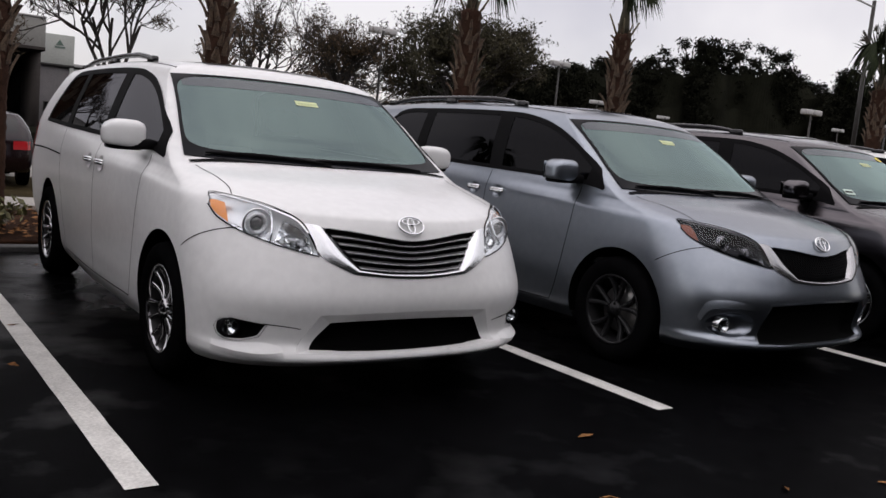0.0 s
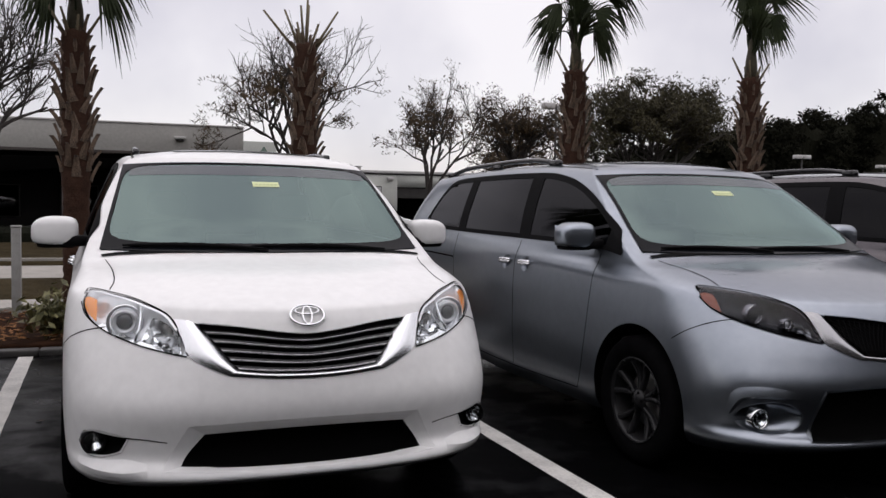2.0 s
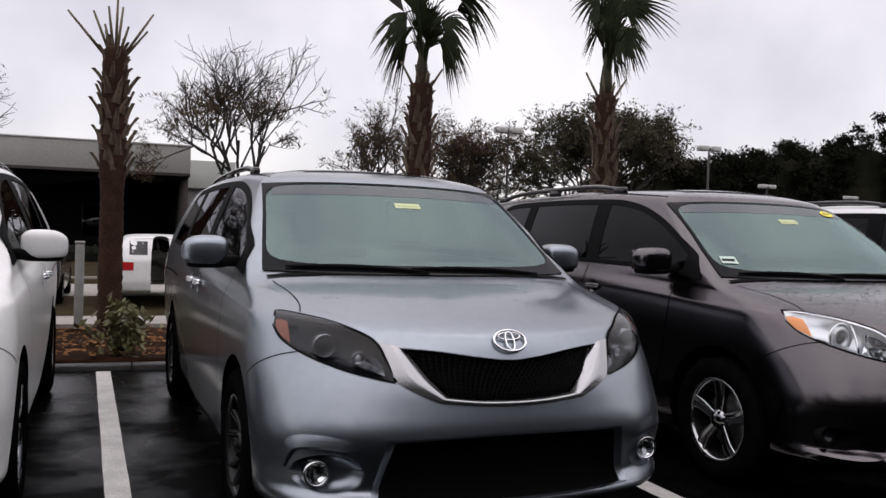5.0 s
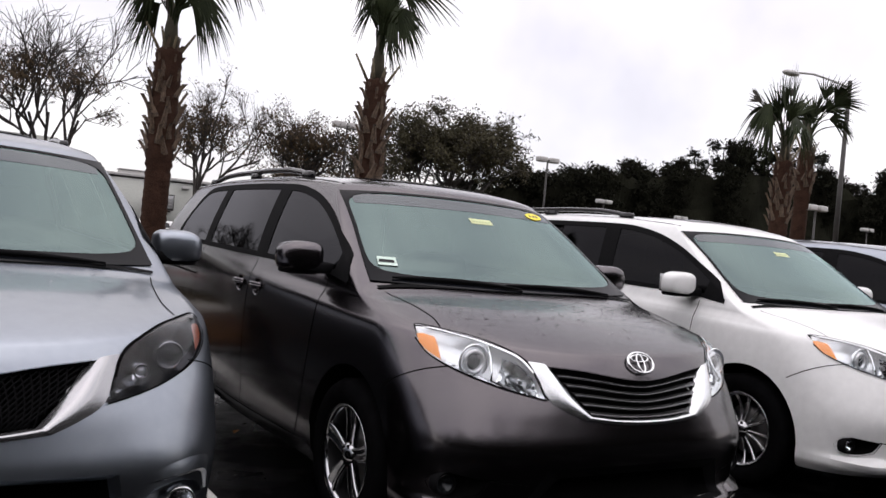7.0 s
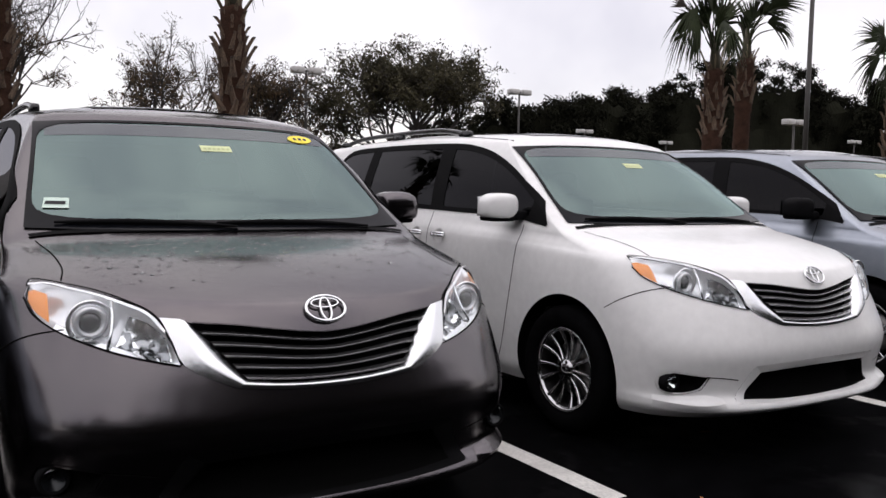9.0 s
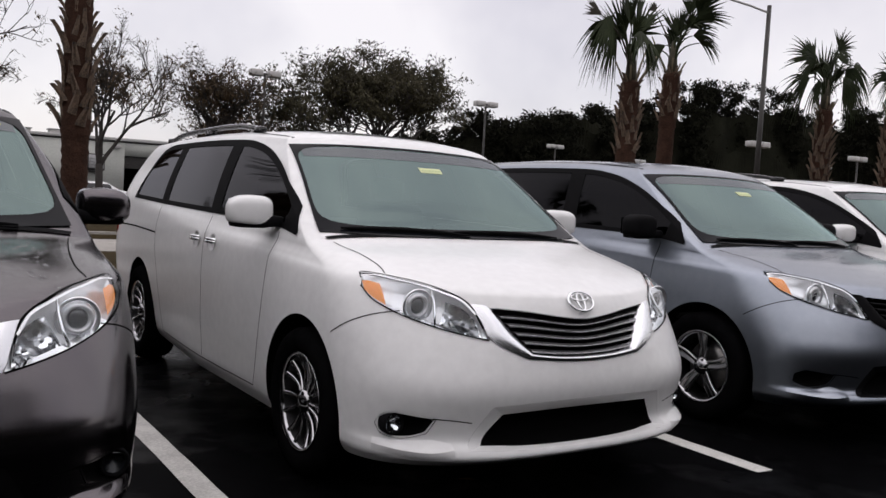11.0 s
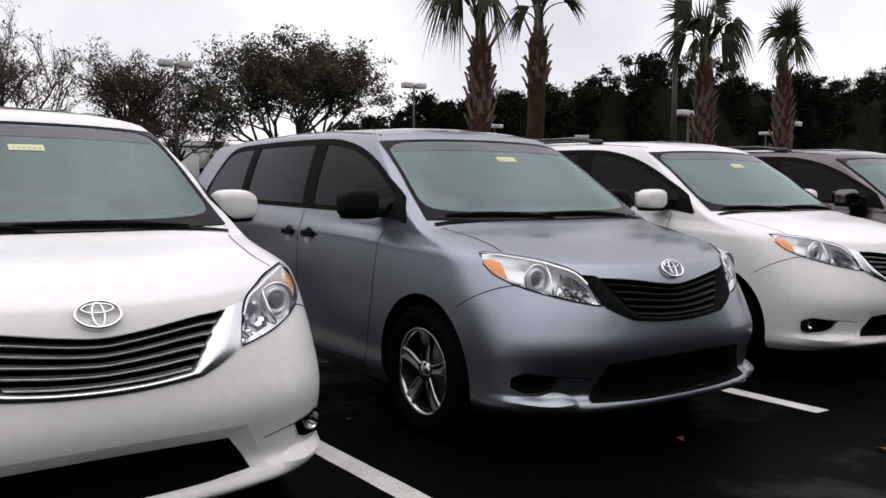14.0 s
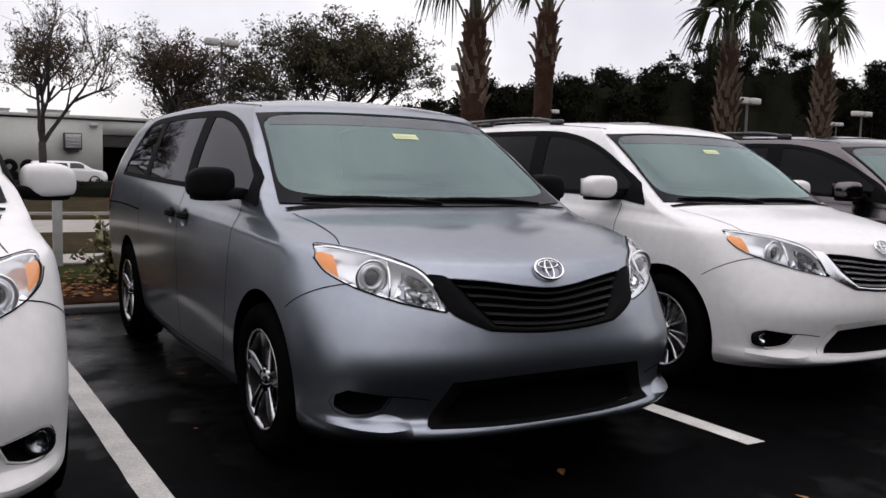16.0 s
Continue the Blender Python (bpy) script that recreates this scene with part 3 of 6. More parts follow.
    part("steering_wheel", rim, BLACK_TRIM, top)
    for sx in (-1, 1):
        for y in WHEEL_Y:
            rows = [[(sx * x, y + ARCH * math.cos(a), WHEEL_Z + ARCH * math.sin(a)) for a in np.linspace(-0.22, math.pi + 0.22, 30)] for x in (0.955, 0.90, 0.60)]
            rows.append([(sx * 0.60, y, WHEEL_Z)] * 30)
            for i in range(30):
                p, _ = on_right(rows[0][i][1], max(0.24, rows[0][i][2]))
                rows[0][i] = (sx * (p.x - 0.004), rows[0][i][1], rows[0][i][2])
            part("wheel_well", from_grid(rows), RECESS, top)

    # windscreen
    part("windshield", outward(sheet(SHIELD_LOW, SHIELD_TOP, 25, 14, on_front, 0.004), (0, -1, 0)), WINDSHIELD, top).visible_shadow = False
    # enamel border with rounded inner corners, and a grey shade band along the top
    SL, ST = spline(SHIELD_LOW, 61), spline(SHIELD_TOP, 61)

    def shield_at(X, Y):
        u, v = (X + 1) / 2 * 60, (Y + 1) / 2
        i = min(59, max(0, int(u)))
        low, high = SL[i] + (SL[i + 1] - SL[i]) * (u - i), ST[i] + (ST[i + 1] - ST[i]) * (u - i)
        return low * (1 - v) + high * v

    rows = [[], [], []]
    corner = math.pi / 4
    for a in sorted([*np.linspace(0, 2 * math.pi, 81)[:-1] + 0.01, corner, 3 * corner, 5 * corner, 7 * corner]):
        c, k = math.cos(a), math.sin(a)
        out = np.array((c, k)) / max(abs(c), abs(k))
        r = (abs(c) ** 9 + abs(k) ** 9) ** (-1 / 9)
        inn = np.array((0.982 * c * r, 0.060 + 0.900 * k * r))
        for row, f in zip(rows, (0.0, 0.5, 1.0)):
            p, n = on_front(*shield_at(*(out * 1.004 * (1 - f) + inn * f)))
            row.append(p + n * 0.007)
    for row in rows:
        row.append(row[0])
    part("windshield_frit", outward(from_grid(rows), (0, -1, 0)), FRIT, top)
    shade = sheet([tuple(shield_at(X, 0.70)) for X in np.linspace(-0.94, 0.94, 9)], [tuple(shield_at(X, 0.93)) for X in np.linspace(-0.94, 0.94, 9)], 25, 4, on_front, 0.0055)
    part("shade_band", outward(shade, (0, -1, 0)), SHADE, top).visible_shadow = False
    cowl = sheet([(-0.815, 1.025), (-0.4, 0.965), (0, 0.948), (0.4, 0.965), (0.815, 1.025)], [(-0.82, 1.05), (-0.4, 0.995), (0, 0.98), (0.4, 0.995), (0.82, 1.05)], 25, 3, on_top, 0.006)
    part("cowl", outward(cowl, (0, 0, 1)), BLACK_TRIM, top)
    for a, b in (((-0.72, 1.163), (-0.02, 1.146)), ((-0.10, 1.160), (0.62, 1.143))):
        pts = []
        for s in np.linspace(0, 1, 9):
            p, n = on_front(a[0] + (b[0] - a[0]) * s, a[1] + (b[1] - a[1]) * s + 0.010 * math.sin(s * math.pi))
            pts.append(p + n * 0.015)
        w = part("wiper", tube(pts, [0.005, 0.009, 0.012, 0.013, 0.013, 0.012, 0.010, 0.008, 0.005], 6), BLACK_TRIM, top)
        part("wiper_blade", tube([p - Vector((0, 0.004, 0.012)) for p in pts[1:]], 0.006, 5), RUBBER, w)
    st = sheet([(-0.02, 1.484), (0.13, 1.484)], [(-0.02, 1.512), (0.13, 1.512)], 5, 2, on_front, 0.006)
    st = part("windshield_sticker", outward(st, (0, -1, 0)), STICKER, top, "yellow-green paper strip with faint print")
    for k in range(6):
        x = -0.007 + k * 0.022
        part("print_bar", outward(sheet([(x, 1.492), (x + 0.015, 1.492)], [(x, 1.500), (x + 0.015, 1.500)], 2, 2, on_front, 0.0075), (0, -1, 0)), STICKER_INK, st)
    if trim.get("extra_stickers"):
        oval = []
        for r in (1.0, 0.6, 0.02):
            oval.append([])
            for a in np.linspace(0, 2 * math.pi, 29):
                p, n = on_front(0.545 + 0.072 * r * math.cos(a), 1.566 + 0.020 * r * math.sin(a))
                oval[-1].append(p + n * 0.009)
        e = part("oval_sticker", outward(from_grid(oval), (0, -1, 0)), YELLOW, top, "oval yellow sale sticker")
        for k in range(3):
            x = 0.505 + k * 0.030
            part("print_bar", outward(sheet([(x, 1.560), (x + 0.018, 1.560)], [(x, 1.572), (x + 0.018, 1.572)], 2, 2, on_front, 0.0105), (0, -1, 0)), GLOSS_BLACK, e)
        e = part("permit_sticker", outward(sheet([(-0.75, 1.222), (-0.655, 1.222)], [(-0.735, 1.262), (-0.645, 1.262)], 3, 2, on_front, 0.009), (0, -1, 0)), PALE_STICKER, top, "pale green permit sticker")
        part("print_bar", outward(sheet([(-0.74, 1.235), (-0.665, 1.235)], [(-0.732, 1.248), (-0.66, 1.248)], 3, 2, on_front, 0.0105), (0, -1, 0)), CABIN, e)

    # side glass and its black surround
    for sign, proj in ((-1, on_left), (1, on_right)):
        face = (sign, 0, 0)
        for nm, a, b in (("front_window", (1.33, 1.36), (2.285, 2.40)), ("sliding_door_window", (2.42, 2.54), (3.40, 3.46)), ("quarter_window", (3.52, 3.57), (4.30, 4.25))):
            lo, tp = window_strip(a, b, 0.022, 0.030, 16)
            part(nm, outward(sheet(lo, tp, 16, 8, proj, 0.001), face), PRIVACY, top).visible_shadow = False
        sur = bmesh.new()
        full = ((1.193, 1.197), (4.335, 4.30))
        lo, tp = window_strip(*full, 0, 0, 40)
        lo2, tp2 = window_strip(*full, 0.024, 0.034, 40)
        lift = [(y, z - 0.006) for y, z in lo]
        sheet(lift, lo2, 40, 3, proj, 0.005, sur)
        sheet([(y, max(z, at_y(GLASS_LOW, y))) for y, z in tp2], [(y, z + 0.005) for y, z in tp], 44, 3, proj, 0.005, sur)
        for a, b in (((1.195, 1.205), (1.38, 1.36)), ((2.28, 2.39), (2.43, 2.55)), ((3.39, 3.45), (3.53, 3.58)), ((4.28, 4.20), (4.335, 4.30))):
            lo, tp = window_strip(a, b, 0, 0.004, 6)
            tp = [(y, max(z, at_y(GLASS_LOW, y) + 0.002)) for y, z in tp]
            sheet(lo, tp, 6, 10, proj, 0.0045 if a[0] > 1.2 else 0.0055, sur)
        part("window_surround", outward(sur, face), BLACK_TRIM, top)

        # door gaps and handles
        gaps = bmesh.new()
        for pts in ([(1.40, 1.13), (1.40, 0.95), (1.43, 0.75), (1.50, 0.45), (1.56, 0.30)], [(2.38, 1.17), (2.39, 0.9), (2.42, 0.5), (2.44, 0.30)], [(3.50, 1.18), (3.52, 1.0), (3.50, 0.85), (3.42, 0.6), (3.36, 0.30)], [(1.56, 0.30), (2.4, 0.285), (3.36, 0.30)]):
            ribbon(pts, proj, 0.006, 0.0015, gaps)
        ribbon([(3.52, 0.99), (4.2, 1.0), (4.8, 0.99)], proj, 0.012, 0.0015, gaps)
        part("door_gap", outward(gaps, face), RECESS, top)
        for y in HANDLE_Y:
            rings = []
            for r, deep in ((1.10, -0.0025), (0.90, -0.0025), (0.80, 0.010), (0.62, 0.024), (0.35, 0.030), (0.02, 0.031)):
                row = []
                for a in np.linspace(0, 2 * math.pi, 25):
                    p, n = proj(y + HANDLE_R[0] * r * math.cos(a), HANDLE_Z + HANDLE_R[1] * r * math.sin(a))
                    row.append(p - n * deep)
                rings.append(row)
            cupob = part("handle_cup", outward(from_grid(rings), face), trim["cup"], top)
            grip = bmesh.new()
            for lift in (-0.007, 0.007):
                pts = [proj(y - 0.078 + 0.156 * s, HANDLE_Z + 0.010 + lift)[0] + proj(y, HANDLE_Z)[1] * (0.004 + 0.024 * math.sin(math.pi * s) ** 0.6) for s in np.linspace(0, 1, 11)]
                tube(pts, 0.0115, 8, grip)
            part("door_handle", grip, trim["handle"], cupob)

        # bumper seam, bonnet gap
        fl = (lambda p: p) if sign < 0 else mirror_x
        seam = ribbon([(0.335, 0.868), (0.42, 0.842), (0.52, 0.795), (0.62, 0.738)], proj, 0.005, 0.0015)
        part("bumper_gap", outward(seam, (sign, -1, 0)), RECESS, top)
        seam = ribbon([(sign * x, y) for x, y in ((0.780, 0.505), (0.762, 0.60), (0.764, 0.72), (0.778, 0.86), (0.800, 0.99))], on_top, 0.005, 0.0015)
        part("bonnet_gap", outward(seam, (0, 0, 1)), RECESS, top)
        seam = ribbon([(sign * 0.66, 1.76), (sign * 0.655, 1.9), (sign * 0.655, 2.6), (sign * 0.65, 4.5)], on_top, 0.014, 0.002)
        part("roof_channel", outward(seam, (0, 0, 1)), BLACK_TRIM, top)

        # door mirror
        mx = sign
        gx = -0.02 if sign > 0 else 0.0  # folded in a little on one side
        shell = blob((0, 0, 0), (0.115, 0.090, 0.082), 0.55, 0.5, 24, 14)
        for v in shell.verts:
            out = max(0.0, mx * v.co.x / 0.115)
            # the cap falls off outwards and sits on a flat foot
            v.co.z = max(v.co.z, -0.066) * (1 - 0.30 * out**2.2 if v.co.z > 0 else 1 - 0.10 * out)
            v.co.y *= 1 - 0.25 * out**2
            v.co += Vector((gx + mx * 1.050, 1.48, 1.230))
        m = part("door_mirror", shell, trim["mirror"], top)
        part("mirror_arm", blob((gx + mx * 0.955, 1.45, 1.182), (0.085, 0.055, 0.030), 0.5, 0.6), BLACK_TRIM, m)
        part("mirror_base", blob((gx + mx * 1.040, 1.49, 1.168), (0.100, 0.074, 0.024), 0.4, 0.5), BLACK_TRIM, m)
        part("mirror_glass", from_grid([[(gx + mx * x, 1.5715, z) for x in (0.965, 1.130)] for z in (1.172, 1.288)]), CHROME, m)

        # headlamp
        lt, ll = fl(LAMP_TOP), fl(LAMP_LOW)
        hl = part("headlight", outward(sheet(lt, ll, 26, 10, on_front, 0.000, depth=lambda u, v: 0.012 + 0.055 * (math.sin(math.pi * u) ** 0.5) * (math.sin(math.pi * v) ** 0.5)), (0, -1, 0)), REFLECTOR_DARK if sport else REFLECTOR, top)
        part("lamp_lens", outward(sheet(lt, ll, 26, 10, on_front, 0.004, depth=lambda u, v: -0.018 * math.sin(math.pi * u) * math.sin(math.pi * v) ** 0.8), (0, -1, 0)), SMOKED if sport else LENS, hl).visible_shadow = False
        edge = bmesh.new()
        ribbon(lt, on_front, 0.010 if sport else 0.007, 0.006, edge)
        ribbon(ll, on_front, 0.006, 0.006, edge)
        part("lamp_gasket", outward(edge, (0, -1, 0)), RECESS, hl)
        T, L = spline(lt, 40), spline(ll, 40)
        if not sport:
            # a bright strip paints the sky's glint along the lens edge
            lip = ribbon([tuple(T[i] * 0.93 + L[i] * 0.07) for i in (1, 6, 12, 18, 24, 30, 36)], on_front, 0.009, 0.0065)
            part("lens_lip", outward(lip, (0, -1, 0)), REFLECTOR, hl)
        amber_t, amber_l = [tuple(T[i] * 0.72 + L[i] * 0.28) for i in ((0, 3, 5) if sport else (0, 3, 6))], [tuple(T[i] * 0.08 + L[i] * 0.92) for i in ((1, 4, 7) if sport else (1, 4, 8))]
        part("turn_signal", outward(sheet(amber_t, amber_l, 10, 6, on_front, -0.006), (0, -1, 0)), DULL_AMBER if sport else AMBER, hl)
        span, rise = ((27, 30, 35), (26, 30, 36)) if sport else ((25, 30, 36), (23, 29, 37)), (0.62, 0.22) if sport else (0.80, 0.12)
        a2, b2 = [tuple(T[i] * rise[0] + L[i] * (1 - rise[0])) for i in span[0]], [tuple(T[i] * rise[1] + L[i] * (1 - rise[1])) for i in span[1]]
        part("high_beam", outward(sheet(a2, b2, 14, 10, on_front, -0.020, depth=lambda u, v: 0.03 * math.sin(math.pi * u) * math.sin(math.pi * v)), (0, -1, 0)), FACETS, hl)
        for (px, pz), r, dip in (((-0.722, 0.889), 0.045, 0.020), ((-0.610, 0.850), 0.024, 0.016))[: 2 if sport else 1]:
            c, n = on_front(-sign * px if sign > 0 else px, pz)
            c = c + Vector((0, dip, 0))
            ring = lathe([(0.035, r * 0.84), (0.0, r * 0.90), (-0.010, r), (0.006, r * 1.08), (0.03, r * 1.10)] if sport else [(0.035, r * 0.55), (0.0, r * 0.80), (-0.010, r), (0.006, r * 1.22), (0.03, r * 1.25)], "y", 28, centre=c)
            p = part("projector_ring", ring, SATIN if sport else REFLECTOR, hl)
            if not sport:
                part("projector_bowl", lathe([(0.010, r * 1.30), (-0.002, r * 1.55), (0.004, r * 1.64)], "y", 28, centre=c), SILVERED, p)
            dome = lathe([(0.012 - 0.018 * math.cos(a), r * 0.80 * math.sin(a)) for a in np.linspace(0.02, math.pi / 2, 6)], "y", 24, centre=c)
            part("projector_glass", dome, BULB if pz > 0.86 else REFLECTOR, p)

        if not sport:
            fin = tube([on_front(*(T[i] * (1 - w) + L[j] * w))[0] + Vector((0, d, 0)) for (i, j), w, d in (((21, 21), 0.06, 0.012), ((22, 22), 0.35, 0.022), ((23, 22), 0.65, 0.022), ((24, 22), 0.95, 0.012))], 0.006, 6)
            part("lamp_divider", fin, CHROME, hl)
            ledge = sheet([tuple(T[i] * 0.13 + L[i] * 0.87) for i in (9, 16, 24, 32, 37)], [tuple(L[i]) for i in (9, 16, 24, 32, 37)], 16, 3, on_front, -0.004, depth=lambda u, v: 0.016 * (1 - v))
            part("lamp_ledge", outward(ledge, (0, -1, 0)), CHROME, hl)

        # fog lamp or blank
        fcx, fcz = (-0.770, 0.405) if sport else (-0.842, 0.407)
        if not sport:
            ft, fb = [(-0.897, 0.408), (-0.876, 0.455), (-0.82, 0.463), (-0.706, 0.443)], [(-0.897, 0.402), (-0.876, 0.360), (-0.82, 0.348), (-0.735, 0.376)]
        if sport:
            rings = []
            for r, deep in ((1.04, -0.002), (0.95, 0.012), (0.8, 0.034), (0.6, 0.046), (0.3, 0.05), (0.02, 0.05)):
                row = []
                for a in np.linspace(0, 2 * math.pi, 33):
                    p, n = on_front(sign * (0.735 + 0.125 * r * math.cos(a) + 0.03 * (1 - r)), 0.412 + 0.078 * r * math.sin(a))
                    row.append(p - n * deep)
                rings.append(row)
            pod = from_grid(rings)
        else:
            pod = sheet(fl(ft), fl(fb), 14, 10, on_front, 0.003, depth=lambda u, v: 0.05 * min(1, 6 * u, 6 * (1 - u), 6 * v, 6 * (1 - v)))
        fogp = part("fog_lamp_recess", outward(pod, (0, -1, 0)), coat if sport else RECESS, top)
        if not plain:
            c, n = on_front(fl([(fcx, fcz)])[0][0], fcz)
            c = c + Vector((0, 0.012, 0))
            r = 0.050 if sport else 0.047
            part("fog_lamp_ring", lathe([(0.03, r * 0.8), (-0.004, r * 0.82), (-0.010, r), (0.004, r * 1.08), (0.04, r * 1.1)], "y", 28, centre=c), CHROME if sport else BLACK_TRIM, fogp)
            bowl = lathe([(0.028, 0.001), (0.022, r * 0.4), (0.002, r * 0.8)], "y", 24, centre=c)
            bulb = part("fog_lamp", bowl, trim["fog"], fogp)
            part("fog_lens", lathe([(-0.004 - 0.006 * math.cos(a), r * 0.8 * math.sin(a)) for a in np.linspace(0.02, math.pi / 2, 5)], "y", 24, centre=c), LENS, bulb)
        if not sport:
            # a ledge under the lamp, standing out from the bumper
            head, foot, root = [(-0.90, 0.340), (-0.80, 0.342), (-0.72, 0.366 if plain else 0.350), (-0.64, 0.335)], [(-0.905, 0.316), (-0.80, 0.304), (-0.72, 0.302), (-0.64, 0.314)], [(-0.905, 0.290), (-0.80, 0.278), (-0.72, 0.276), (-0.64, 0.290)]
            reach = 0.018
            wedge = sheet(fl(head), fl(foot), 16, 5, on_front, 0.001, depth=lambda u, v: -reach * v * math.sin(math.pi * u) ** 0.5)
            sheet(fl(foot), fl(root), 16, 4, on_front, 0.001, wedge, depth=lambda u, v: -reach * (1 - v) * math.sin(math.pi * u) ** 0.5)
            part("bumper_ledge", outward(wedge, (0, -1, 0)), coat, top)
        if sport:
            # a brow over the lamp pod, overhanging it
            rim_a, rim_b, rim_c = [(-0.892, 0.440), (-0.880, 0.530), (-0.835, 0.560), (-0.74, 0.562), (-0.60, 0.535)], [(-0.878, 0.420), (-0.860, 0.492), (-0.825, 0.516), (-0.74, 0.520), (-0.60, 0.508)], [(-0.872, 0.422), (-0.850, 0.484), (-0.822, 0.505), (-0.74, 0.508), (-0.60, 0.502)]
            brow = sheet(fl(rim_a), fl(rim_b), 20, 5, on_front, 0.001, depth=lambda u, v: -0.010 * v * math.sin(math.pi * min(1, u + 0.12)) ** 0.5)
            sheet(fl(rim_b), fl(rim_c), 20, 3, on_front, 0.001, brow, depth=lambda u, v: -0.010 * (1 - v) * math.sin(math.pi * min(1, u + 0.12)) ** 0.5)
            part("bumper_brow", outward(brow, (0, -1, 0)), coat, top)
            fin = sheet(fl([(-0.876, 0.404), (-0.85, 0.416), (-0.815, 0.418)]), fl([(-0.876, 0.400), (-0.85, 0.396), (-0.815, 0.412)]), 6, 3, on_front, 0.014)
            part("bumper_fin", outward(fin, (0, -1, 0)), coat, top)
        # except on the sport bumper, this ribbon paints the crease's shade near-black
        crease = ribbon(fl([(-0.715, 0.441), (-0.64, 0.435), (-0.565, 0.424)]), on_front, 0.005, 0.0015)
        part("bumper_crease", outward(crease, (0, -1, 0)), coat if sport else RECESS, top)

        # tail lamp
        tl = sheet([(4.66, 1.19), (4.80, 1.17), (4.93, 1.13)], [(4.72, 0.93), (4.82, 0.90), (4.95, 0.90)], 8, 8, proj, 0.006)
        part("tail_light", outward(tl, face), RED_LENS, top)

        # wheels
        if sign < 0:
            first = wheel(trim["wheel"], trim["metal"])
            adopt(first, top, pose(-0.862, WHEEL_Y[0], WHEEL_Z))
        w = copy_thing(first, pose(sign * 0.862, WHEEL_Y[1], WHEEL_Z, 0, 0, 0 if sign < 0 else 180))
        w.parent = top
        if sign > 0:
            w = copy_thing(first, pose(0.862, WHEEL_Y[0], WHEEL_Z, 0, 0, 180))
            w.parent = top

        if trim.get("rails"):
            pts = [on_top(sign * 0.625, y)[0] + Vector((0, 0, 0.045 * min(1, 6 * s, 6 * (1 - s)) ** 0.5)) for s, y in zip(np.linspace(0, 1, 18), np.linspace(2.45, 4.45, 18))]
            rail = part("roof_rail", tube(pts, 0.019, 8), GLOSS_BLACK, top)
            for y in (2.48, 3.45, 4.42):
                p = on_top(sign * 0.625, y)[0]
                part("rail_foot", blob((p.x, p.y, p.z + 0.012), (0.024, 0.075, 0.028)), GLOSS_BLACK, rail)

    # grille
    sur_mat = {"chrome": SURROUND, "sport": SATIN, "plain": BLACK_TRIM}[trim["kind"]]
    # back sheet: darkness behind the slats is painted near-black
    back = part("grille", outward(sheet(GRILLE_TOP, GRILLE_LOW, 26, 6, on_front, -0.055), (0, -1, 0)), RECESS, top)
    fr = bmesh.new()
    for s in (-1, 1):
        sheet([(s * 0.532, 0.908), (s * 0.505, 0.84), (s * 0.478, 0.766), (s * 0.40, 0.720), (s * 0.322, 0.688)], [(s * 0.437, 0.897), (s * 0.40, 0.846), (s * 0.365, 0.800), (s * 0.325, 0.755), (s * 0.283, 0.712)], 14, 6, on_front, 0.004, fr, depth=lambda u, v: 0.03 * max(0, v - 0.7) / 0.3 - 0.006 * math.sin(math.pi * v))
    sheet([(-0.322, 0.688), (-0.15, 0.674), (0, 0.669), (0.15, 0.674), (0.322, 0.688)], [(-0.283, 0.713), (-0.15, 0.699), (0, 0.695), (0.15, 0.699), (0.283, 0.713)], 20, 6, on_front, 0.004, fr, depth=lambda u, v: 0.03 * max(0, v - 0.7) / 0.3 - 0.006 * math.sin(math.pi * v))
    part("grille_surround", outward(fr, (0, -1, 0)), sur_mat, back)
    lip = sheet([(x, z + 0.002) for x, z in GRILLE_TOP], [(x * 0.985, z - 0.014) for x, z in GRILLE_TOP], 26, 4, on_front, 0.002, depth=lambda u, v: 0.04 * v)
    part("bonnet_edge", outward(lip, (0, -1, 0)), RECESS, back)
    TG, LG = spline(GRILLE_TOP, 30), spline(GRILLE_LOW, 30)
    if sport:
        for k in range(-17, 18):
            for lean in (-1, 1):
                bm = bmesh.new()
                pts = []
                for s in np.linspace(0.03, 0.97, 7):
                    u = 0.5 + k / 32 + lean * (s - 0.5) * 0.16
                    if 0.0 <= u <= 1:
                        at = [np.array([np.interp(u * 29, range(30), c[:, k2]) for k2 in (0, 1)]) for c in (TG, LG)]
                        q = at[0] * (1 - s) + at[1] * s
                        p, n = on_front(*q)
                        pts.append(p - n * 0.020)
                if len(pts) > 2:
                    part("mesh_bar", tube(pts, 0.0036, 4, bm), BLACK_TRIM, back)
    else:
        for k in range(5):
            v0, v1 = (k + 0.38) / 5, (k + 0.93) / 5
            a, b = [tuple(p) for p in TG * (1 - v0) + LG * v0], [tuple(p) for p in TG * (1 - v1) + LG * v1]
            sl = outward(sheet(a[::3] + [a[-1]], b[::3] + [b[-1]], 24, 8, on_front, -0.008, depth=lambda u, v: 0.017 * (1 - v / 0.8) if v < 0.8 else 0.09 * (v - 0.8)), (0, -1, 0))
            part("slat", sl, trim["slat"], back)
    if trim.get("beads"):
        rnd = random.Random(trim["beads"])
        film = bmesh.new()
        for _ in range(110 if sport else 260):
            x, y = rnd.uniform(-0.70, 0.70), 0.30 + 0.62 * rnd.random() ** (0.35 if sport else 0.7)
            p, n = on_top(x, y)
            long = rnd.uniform(0.004, 0.012)
            blob((p.x, p.y, p.z + 0.0005), (long, rnd.uniform(0.003, 0.005), 0.0028), 1.0, 1.0, 8, 4, film)
